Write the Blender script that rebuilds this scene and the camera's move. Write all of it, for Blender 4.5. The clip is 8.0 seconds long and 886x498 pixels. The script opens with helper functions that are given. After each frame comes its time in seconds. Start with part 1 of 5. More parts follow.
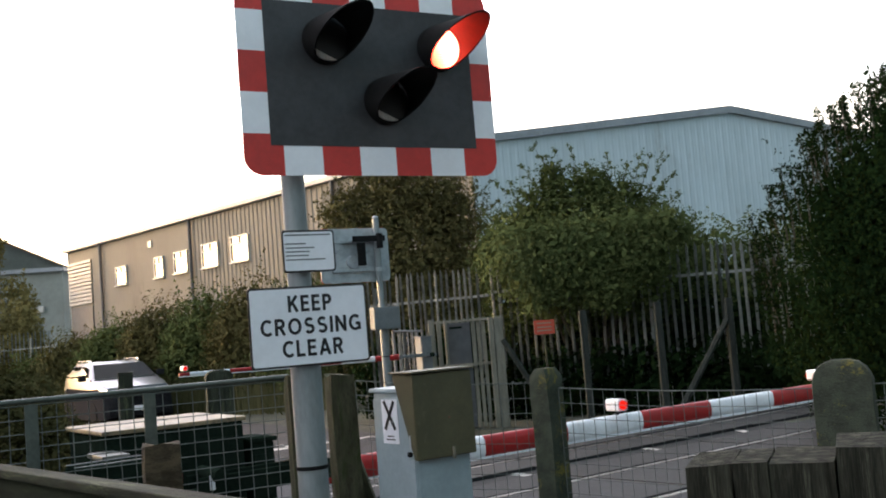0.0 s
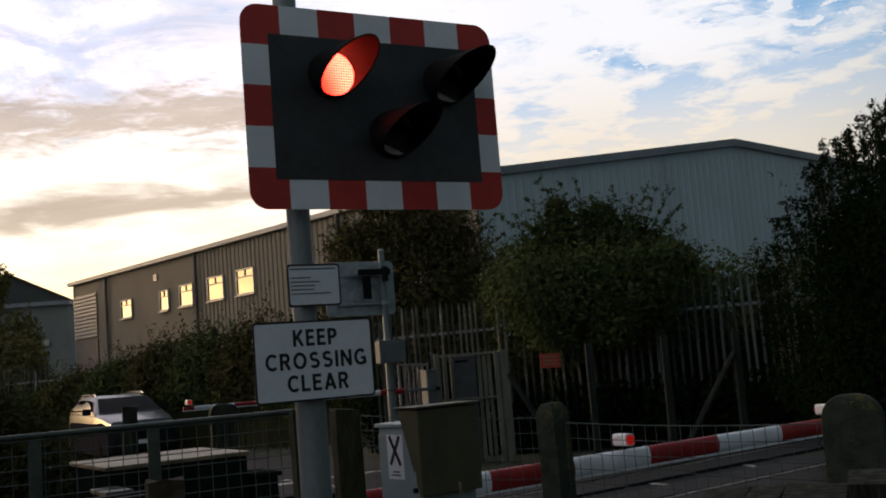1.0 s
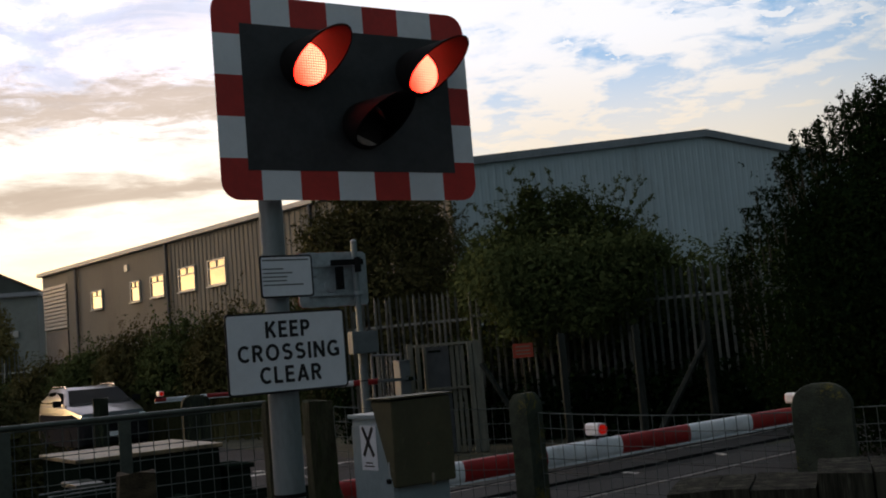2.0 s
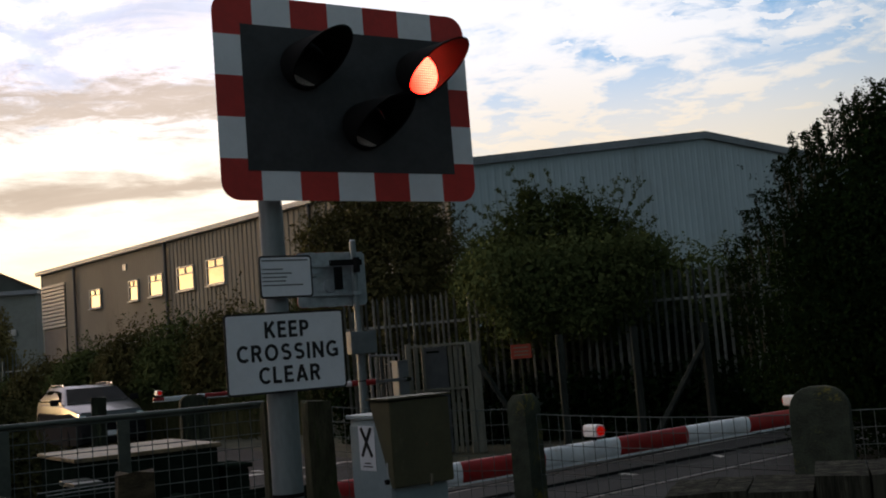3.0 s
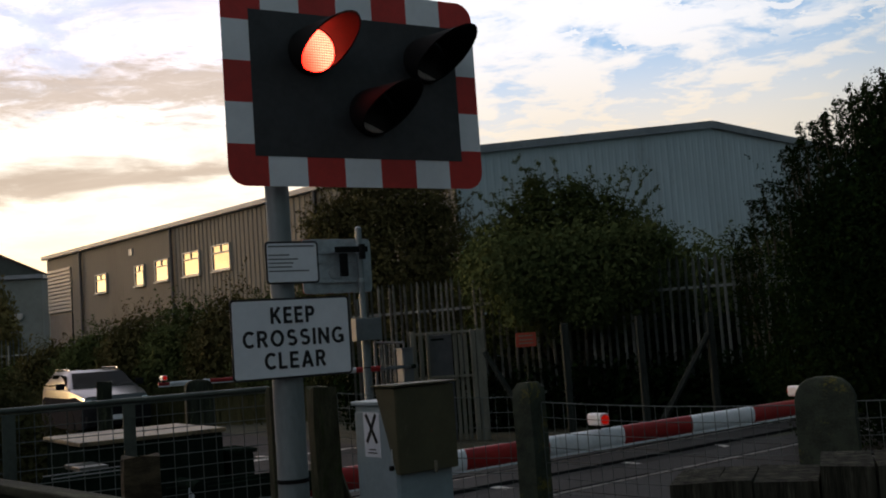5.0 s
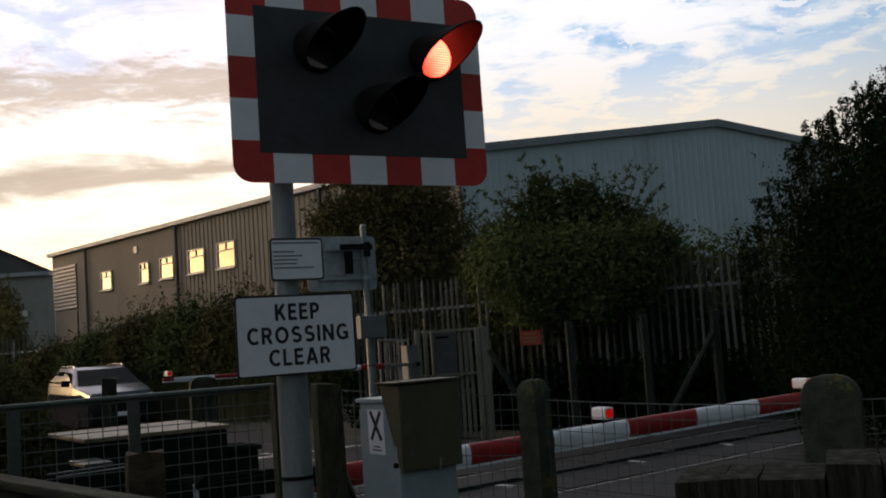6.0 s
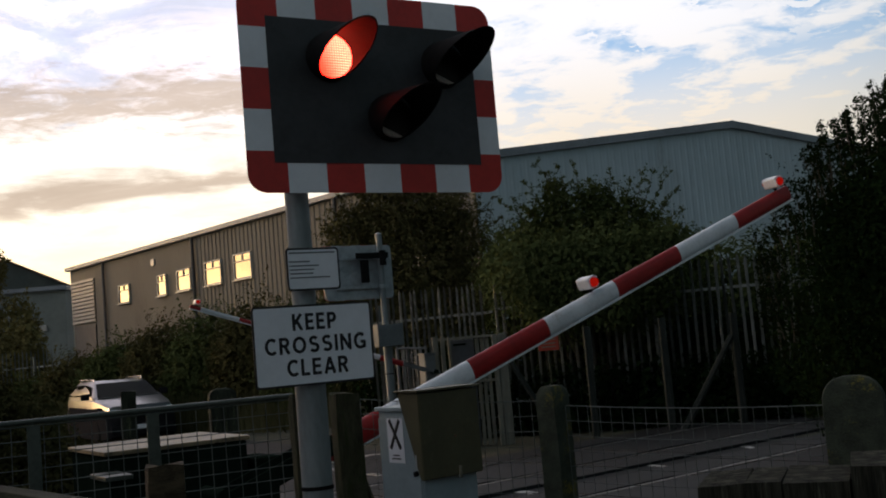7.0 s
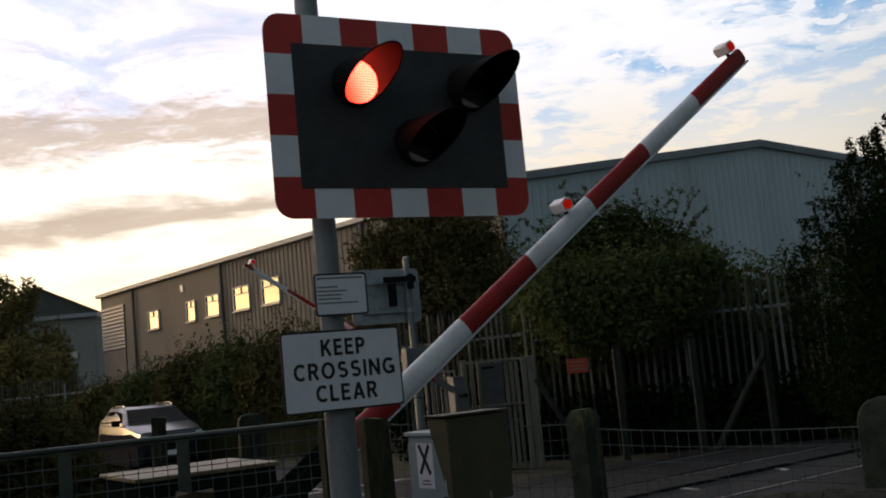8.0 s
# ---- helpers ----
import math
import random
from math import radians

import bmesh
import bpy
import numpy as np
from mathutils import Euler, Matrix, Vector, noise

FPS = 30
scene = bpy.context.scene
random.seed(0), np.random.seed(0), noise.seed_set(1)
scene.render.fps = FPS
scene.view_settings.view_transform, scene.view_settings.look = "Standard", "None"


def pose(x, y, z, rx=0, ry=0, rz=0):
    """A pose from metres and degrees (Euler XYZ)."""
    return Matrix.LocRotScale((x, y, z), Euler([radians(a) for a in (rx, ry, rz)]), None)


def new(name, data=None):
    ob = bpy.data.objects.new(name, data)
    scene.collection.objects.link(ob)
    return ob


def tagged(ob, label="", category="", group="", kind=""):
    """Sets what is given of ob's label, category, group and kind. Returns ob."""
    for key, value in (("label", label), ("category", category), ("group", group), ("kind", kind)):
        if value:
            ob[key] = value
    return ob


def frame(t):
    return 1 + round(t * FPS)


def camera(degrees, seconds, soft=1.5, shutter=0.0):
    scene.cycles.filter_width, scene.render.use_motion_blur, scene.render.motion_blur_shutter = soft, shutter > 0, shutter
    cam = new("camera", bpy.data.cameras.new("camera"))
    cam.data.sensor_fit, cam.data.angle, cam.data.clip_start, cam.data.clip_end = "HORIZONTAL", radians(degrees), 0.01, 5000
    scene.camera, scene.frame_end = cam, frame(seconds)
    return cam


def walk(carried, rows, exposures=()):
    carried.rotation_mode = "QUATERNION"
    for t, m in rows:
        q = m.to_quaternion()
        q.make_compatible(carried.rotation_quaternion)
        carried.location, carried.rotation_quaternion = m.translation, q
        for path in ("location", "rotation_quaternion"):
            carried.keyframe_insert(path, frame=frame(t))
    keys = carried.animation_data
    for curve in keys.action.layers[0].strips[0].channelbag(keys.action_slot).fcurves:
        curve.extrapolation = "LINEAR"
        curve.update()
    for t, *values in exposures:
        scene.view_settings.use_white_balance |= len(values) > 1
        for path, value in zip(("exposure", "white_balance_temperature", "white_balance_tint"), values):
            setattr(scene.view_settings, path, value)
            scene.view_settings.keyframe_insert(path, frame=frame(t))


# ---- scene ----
cam = camera(45.0, 8.0, soft=1.9)
PATH = [
    (0, 0.0013, -0.0133, 1.6954, 4.4061, 4.5894, -0.2911),
    (0.5, -0.0008, -0.0011, 1.6980, 5.0977, 4.4040, -0.5896),
    (1, 0.0000, 0.0000, 1.7000, 6.2000, 4.6000, 0.0000),
    (1.5, -0.0010, 0.0037, 1.7013, 6.1232, 4.7397, -0.0651),
    (2, -0.0007, 0.0058, 1.7036, 5.5518, 4.8214, -1.4457),
    (2.2, -0.0037, 0.0051, 1.7066, 5.4821, 4.6290, -1.8220),
    (3.3, -0.0025, -0.0060, 1.7048, 5.5913, 4.4958, -1.4664),
    (3.5, 0.0020, -0.0078, 1.7041, 5.5290, 4.4279, -1.5216),
    (4, 0.0050, -0.0030, 1.7035, 5.0915, 4.5790, -1.8768),
    (4.5, 0.0067, -0.0115, 1.7008, 4.9340, 4.1565, -1.7835),
    (4.7, -0.0015, 0.0015, 1.7041, 4.9241, 4.0951, -1.5896),
    (5.8, -0.0108, 0.0034, 1.7043, 4.9441, 3.8854, -0.9675),
    (6, -0.0073, 0.0088, 1.7008, 4.8455, 3.8999, -1.0545),
    (6.5, -0.0109, 0.0168, 1.6984, 4.3239, 4.1906, -0.8695),
    (7, -0.0086, 0.0197, 1.7011, 5.3052, 4.8763, -0.1210),
    (7.5, -0.0108, 0.0111, 1.6993, 6.0953, 5.0266, 0.6990),
    (8, -0.0096, 0.0276, 1.7060, 6.6684, 5.3981, 1.4051),
]
walk(cam, [(t, pose(x, y, z, 90 + p, r, w)) for t, x, y, z, p, r, w in PATH],
     exposures=[(0.0, 2.26), (0.2, 1.40), (0.5, 0.96), (0.8, 0.26), (1.0, 0.0), (1.5, 0.02), (4.5, 0.07), (8.0, 0.06)])

# ---- light: a low sun off to the west, broken cloud ----
SUN_AZ, SUN_EL = radians(-62), radians(5.5)      # azimuth from +y, clockwise
SUN_DIR = Vector((math.sin(SUN_AZ) * math.cos(SUN_EL), math.cos(SUN_AZ) * math.cos(SUN_EL), math.sin(SUN_EL)))
sun = new("sun", bpy.data.lights.new("sun", "SUN"))
sun.data.energy, sun.data.angle, sun.data.color = 0.22, radians(3.0), (1.0, 0.72, 0.42)
sun.rotation_euler = SUN_DIR.to_track_quat("Z", "Y").to_euler()


class Nodes:
    """A few short cuts for node trees."""

    def __init__(self, tree):
        self.t = tree
        tree.nodes.clear()

    def n(self, kind, **kw):
        node = self.t.nodes.new(kind)
        for k, v in kw.items():
            if k == "op":
                node.operation = v
            elif k == "blend":
                node.blend_type = v
            elif k == "dtype":
                node.data_type = v
        return node

    def put(self, socket, value):
        if isinstance(value, bpy.types.NodeSocket):
            self.t.links.new(value, socket)
        elif isinstance(value, (tuple, list)) and len(value) == 3 and len(socket.default_value) == 4:
            socket.default_value = (*value, 1)
        else:
            socket.default_value = value

    def math(self, op, a, b=0.0, c=0.0):
        m = self.n("ShaderNodeMath", op=op)
        for s, v in zip(m.inputs, (a, b, c)):
            self.put(s, v)
        return m.outputs[0]

    def vec(self, op, a, b=(0, 0, 0)):
        m = self.n("ShaderNodeVectorMath", op=op)
        self.put(m.inputs[0], a)
        self.put(m.inputs[1], b)
        return m.outputs["Value"] if op in ("DOT_PRODUCT", "LENGTH") else m.outputs[0]

    def mix(self, f, a, b, blend="MIX"):
        m = self.n("ShaderNodeMix", dtype="RGBA", blend=blend)
        self.put(m.inputs[0], f)
        self.put(m.inputs[6], a)
        self.put(m.inputs[7], b)
        return m.outputs[2]

    def ramp(self, f, lo, hi):
        m = self.n("ShaderNodeMapRange")
        m.interpolation_type = "SMOOTHSTEP"
        self.put(m.inputs[0], f)
        m.inputs[1].default_value, m.inputs[2].default_value = lo, hi
        return m.outputs[0]

    def noise(self, v, scale, detail=4.0, rough=0.55, distort=0.0):
        m = self.n("ShaderNodeTexNoise")
        self.put(m.inputs["Vector"], v)
        m.inputs["Scale"].default_value, m.inputs["Detail"].default_value = scale, detail
        m.inputs["Roughness"].default_value, m.inputs["Distortion"].default_value = rough, distort
        return m.outputs["Fac"]


def build_world():
    world = bpy.data.worlds.new("dusk_sky")
    scene.world = world
    world.use_nodes = True
    g = Nodes(world.node_tree)
    d = g.n("ShaderNodeTexCoord").outputs["Generated"]
    sky = g.n("ShaderNodeTexSky")
    sky.sky_type, sky.sun_disc = "NISHITA", False
    sky.sun_elevation, sky.sun_rotation = SUN_EL, SUN_AZ
    sky.air_density, sky.dust_density, sky.ozone_density = 1.0, 1.2, 1.5
    sx = g.n("ShaderNodeSeparateXYZ")
    g.put(sx.inputs[0], d)
    x, y, z = sx.outputs
    near_sun = g.math("MULTIPLY_ADD", g.vec("DOT_PRODUCT", d, tuple(SUN_DIR)), 0.5, 0.5)
    glow = g.math("POWER", near_sun, 5.0)
    clear = g.vec("MULTIPLY", sky.outputs[0], (0.10, 0.10, 0.105))
    base = g.vec("ADD", clear, g.mix(near_sun, (0.06, 0.15, 0.19), (0.27, 0.46, 0.80)))
    # the veil of cloud lies in a plane overhead
    h = g.math("ADD", g.math("MAXIMUM", z, 0.0), 0.10)
    cx = g.n("ShaderNodeCombineXYZ")
    g.put(cx.inputs[0], g.math("DIVIDE", x, h))
    g.put(cx.inputs[1], g.math("DIVIDE", y, h))
    plane = cx.outputs[0]
    puff = g.noise(plane, 5.0, 9.0, 0.62, 0.25)
    veil = g.noise(plane, 0.55, 4.0, 0.5, 0.6)
    cover = g.ramp(g.math("ADD", g.math("MULTIPLY", puff, 0.72), g.math("ADD", g.math("MULTIPLY", veil, 0.55), g.math("MULTIPLY", glow, 0.40))), 0.525, 0.715)
    flock = g.math("MULTIPLY", g.ramp(g.noise(plane, 15.0, 7.0, 0.55, 0.4), 0.515, 0.56), g.math("MULTIPLY", g.ramp(z, 0.215, 0.265), g.ramp(g.noise(plane, 1.3, 2.0, 0.5), 0.24, 0.40)))
    cover = g.math("MAXIMUM", cover, g.math("MULTIPLY", flock, 0.9))
    low = g.math("SUBTRACT", 1.0, g.ramp(z, 0.07, 0.17))
    haze = g.math("SUBTRACT", 1.0, g.ramp(z, 0.16, 0.29))
    cover = g.math("MAXIMUM", cover, g.math("MULTIPLY", haze, 0.92))
    cool = g.mix(g.ramp(near_sun, 0.30, 0.66), (0.29, 0.39, 0.41), g.mix(haze, (0.97, 0.96, 1.0), (0.91, 0.79, 0.64)))
    mottle = g.math("MULTIPLY_ADD", g.ramp(g.noise(plane, 3.2, 8.0, 0.62, 0.3), 0.30, 0.72), 0.42, 0.86)
    torn = g.ramp(g.noise(plane, 2.1, 9.0, 0.66, 0.7), 0.40, 0.56)
    warm = g.vec("SCALE", g.mix(haze, g.mix(torn, (0.70, 0.74, 0.98), (1.22, 1.08, 1.18)), (1.5, 1.36, 1.16)))
    g.put(warm.node.inputs[3], mottle)
    warm = g.mix(low, warm, (1.9, 1.40, 0.78))
    lit = g.mix(g.ramp(near_sun, 0.66, 0.92), cool, warm)
    col = g.mix(cover, base, lit)
    # grey bars of cloud low in the west
    band_pos = g.n("ShaderNodeCombineXYZ")
    g.put(band_pos.inputs[0], g.math("MULTIPLY", x, 3.5))
    g.put(band_pos.inputs[1], g.math("MULTIPLY", y, 3.5))
    g.put(band_pos.inputs[2], g.math("MULTIPLY", z, 16.0))
    fray = g.noise(band_pos.outputs[0], 1.6, 7.0, 0.6, 0.4)
    wob = g.math("MULTIPLY", g.math("SUBTRACT", fray, 0.5), 0.075)
    rags = g.noise(band_pos.outputs[0], 5.5, 9.0, 0.68, 0.5)
    tatter = g.math("ADD", wob, g.math("MULTIPLY", g.math("SUBTRACT", rags, 0.5), 0.095))
    bars = 0.0
    for z0, slope, half, dark, sway in ((0.192, 0.105, 0.017, 0.9, wob), (0.256, 0.06, 0.027, 0.80, tatter)):
        mid = g.math("MULTIPLY_ADD", x, slope, z0)
        off = g.math("ABSOLUTE", g.math("ADD", g.math("SUBTRACT", z, mid), sway))
        bar = g.math("MULTIPLY", g.math("SUBTRACT", 1.0, g.ramp(off, half * 0.1, half * 1.25)), dark)
        bars = g.math("MAXIMUM", bars, bar) if bars else bar
    west = g.ramp(x, 0.02, -0.16)
    west.node.inputs[1].default_value, west.node.inputs[2].default_value = -0.16, 0.02
    bars = g.math("MULTIPLY", bars, g.math("SUBTRACT", 1.0, west))
    col = g.mix(bars, col, g.mix(fray, (0.42, 0.31, 0.23), (0.78, 0.63, 0.50)))
    # the sky fades away from the sunset, overhead and to the east
    fade = g.math("MULTIPLY", g.math("MULTIPLY_ADD", g.ramp(near_sun, 0.30, 0.60), 0.57, 0.43), g.math("MULTIPLY_ADD", g.ramp(z, 0.36, 0.80), -0.55, 1.0))
    col = g.vec("SCALE", col)
    g.put(col.node.inputs[3], fade)
    aureole = g.math("MULTIPLY", g.math("POWER", near_sun, 60.0), 7.0)
    gl = g.vec("SCALE", (1.0, 0.56, 0.19))
    g.put(gl.node.inputs[3], aureole)
    col = g.vec("ADD", col, gl)
    bg = g.n("ShaderNodeBackground")
    g.put(bg.inputs[0], col)
    bg.inputs[1].default_value = 1.0
    out = g.n("ShaderNodeOutputWorld")
    g.put(out.inputs[0], bg.outputs[0])


build_world()


# ---- materials ----
def mat(name, base, rough=0.6, metal=0.0, vary=0.25, scale=6.0, bump=0.15, stain=None, stain_at=0.6, grain=(1, 1, 1), per_piece=0.0, coat=0.0, fine=9.0, spec=0.5):
    """Base colour broken up at two scales, with relief; stain: a second colour in blotches."""
    m = bpy.data.materials.new(name)
    m.use_nodes = True
    g = Nodes(m.node_tree)
    pos = g.n("ShaderNodeTexCoord").outputs["Object"]
    pos = g.vec("MULTIPLY", pos, grain)
    big = g.noise(pos, scale, 5.0, 0.6)
    small = g.noise(pos, scale * fine, 3.0, 0.65)
    dark = tuple(c * (1 - vary) for c in base)
    light = tuple(min(1, c * (1 + vary * 0.6)) for c in base)
    col = g.mix(g.ramp(g.math("ADD", g.math("MULTIPLY", big, 0.65), g.math("MULTIPLY", small, 0.35)), 0.36, 0.64), dark, light)
    if stain:
        col = g.mix(g.ramp(g.math("ADD", g.math("MULTIPLY", g.noise(pos, scale * 0.6, 6.0, 0.7, 0.5), 0.7), g.math("MULTIPLY", small, 0.3)), stain_at - 0.06, stain_at + 0.08), col, stain)
    if per_piece:
        rnd = g.n("ShaderNodeObjectInfo").outputs["Random"]
        col = g.mix(g.math("MULTIPLY", rnd, per_piece), col, tuple(c * 0.45 for c in base))
    b = g.n("ShaderNodeBsdfPrincipled")
    g.put(b.inputs["Base Color"], col)
    g.put(b.inputs["Roughness"], g.math("MULTIPLY_ADD", small, 0.25, max(0.02, rough - 0.12)))
    b.inputs["Metallic"].default_value = metal
    b.inputs["Specular IOR Level"].default_value = spec
    b.inputs["Coat Weight"].default_value = coat
    if bump:
        bp = g.n("ShaderNodeBump")
        bp.inputs["Strength"].default_value, bp.inputs["Distance"].default_value = bump, 0.01
        g.put(bp.inputs["Height"], g.math("ADD", small, big))
        g.put(b.inputs["Normal"], bp.outputs[0])
    out = g.n("ShaderNodeOutputMaterial")
    g.put(out.inputs[0], b.outputs[0])
    return m


def leaf_mat(name, a, b_, rough=0.55):
    m = bpy.data.materials.new(name)
    m.use_nodes = True
    g = Nodes(m.node_tree)
    rnd = g.n("ShaderNodeNewGeometry").outputs["Random Per Island"]
    pos = g.n("ShaderNodeTexCoord").outputs["Object"]
    col = g.mix(g.math("ADD", g.math("MULTIPLY", rnd, 0.6), g.math("MULTIPLY", g.ramp(g.noise(pos, 0.9, 3.0), 0.35, 0.65), 0.4)), a, b_)
    b = g.n("ShaderNodeBsdfPrincipled")
    g.put(b.inputs["Base Color"], col)
    b.inputs["Roughness"].default_value = rough
    b.inputs["Specular IOR Level"].default_value = 0.0
    tl = g.n("ShaderNodeBsdfTranslucent")
    g.put(tl.inputs[0], g.mix(0.4, col, (0.16, 0.15, 0.02)))
    ms = g.n("ShaderNodeMixShader")
    ms.inputs[0].default_value = 0.03
    g.put(ms.inputs[1], b.outputs[0])
    g.put(ms.inputs[2], tl.outputs[0])
    g.put(g.n("ShaderNodeOutputMaterial").inputs[0], ms.outputs[0])
    return m


def lamp_mat(name, hot, red, strength, cells):
    """A cluster of small red diodes: hot points on a red field."""
    m = bpy.data.materials.new(name)
    m.use_nodes = True
    g = Nodes(m.node_tree)
    pos = g.n("ShaderNodeTexCoord").outputs["Object"]
    sx = g.n("ShaderNodeSeparateXYZ")
    g.put(sx.inputs[0], pos)
    a = g.math("ABSOLUTE", g.math("SINE", g.math("MULTIPLY", sx.outputs[0], cells)))
    b = g.math("ABSOLUTE", g.math("SINE", g.math("MULTIPLY", sx.outputs[2], cells)))
    dot = g.ramp(g.math("MULTIPLY", a, b), 0.04, 0.62)
    e = g.n("ShaderNodeEmission")
    g.put(e.inputs[0], g.mix(g.math("MULTIPLY", dot, g.ramp(g.math("ADD", sx.outputs[0], g.math("MULTIPLY", sx.outputs[2], 0.4)), -0.085, 0.055)), red, hot))
    e.inputs[1].default_value = strength
    g.put(g.n("ShaderNodeOutputMaterial").inputs[0], e.outputs[0])
    return m


def glass_mat(name, tint, rough=0.03, through_=0.0, ior=2.1):
    m = bpy.data.materials.new(name)
    m.use_nodes = True
    g = Nodes(m.node_tree)
    b = g.n("ShaderNodeBsdfPrincipled")
    b.inputs["Base Color"].default_value = (*tint, 1)
    b.inputs["Roughness"].default_value = rough
    b.inputs["IOR"].default_value = ior
    b.inputs["Specular IOR Level"].default_value = 1.0 if ior > 2 else 0.4
    b.inputs["Transmission Weight"].default_value = through_
    bp = g.n("ShaderNodeBump")
    bp.inputs["Strength"].default_value, bp.inputs["Distance"].default_value = 0.4, 0.02
    g.put(bp.inputs["Height"], g.noise(g.n("ShaderNodeTexCoord").outputs["Object"], 0.8, 2.0))
    g.put(b.inputs["Normal"], bp.outputs[0])
    g.put(g.n("ShaderNodeOutputMaterial").inputs[0], b.outputs[0])
    return m


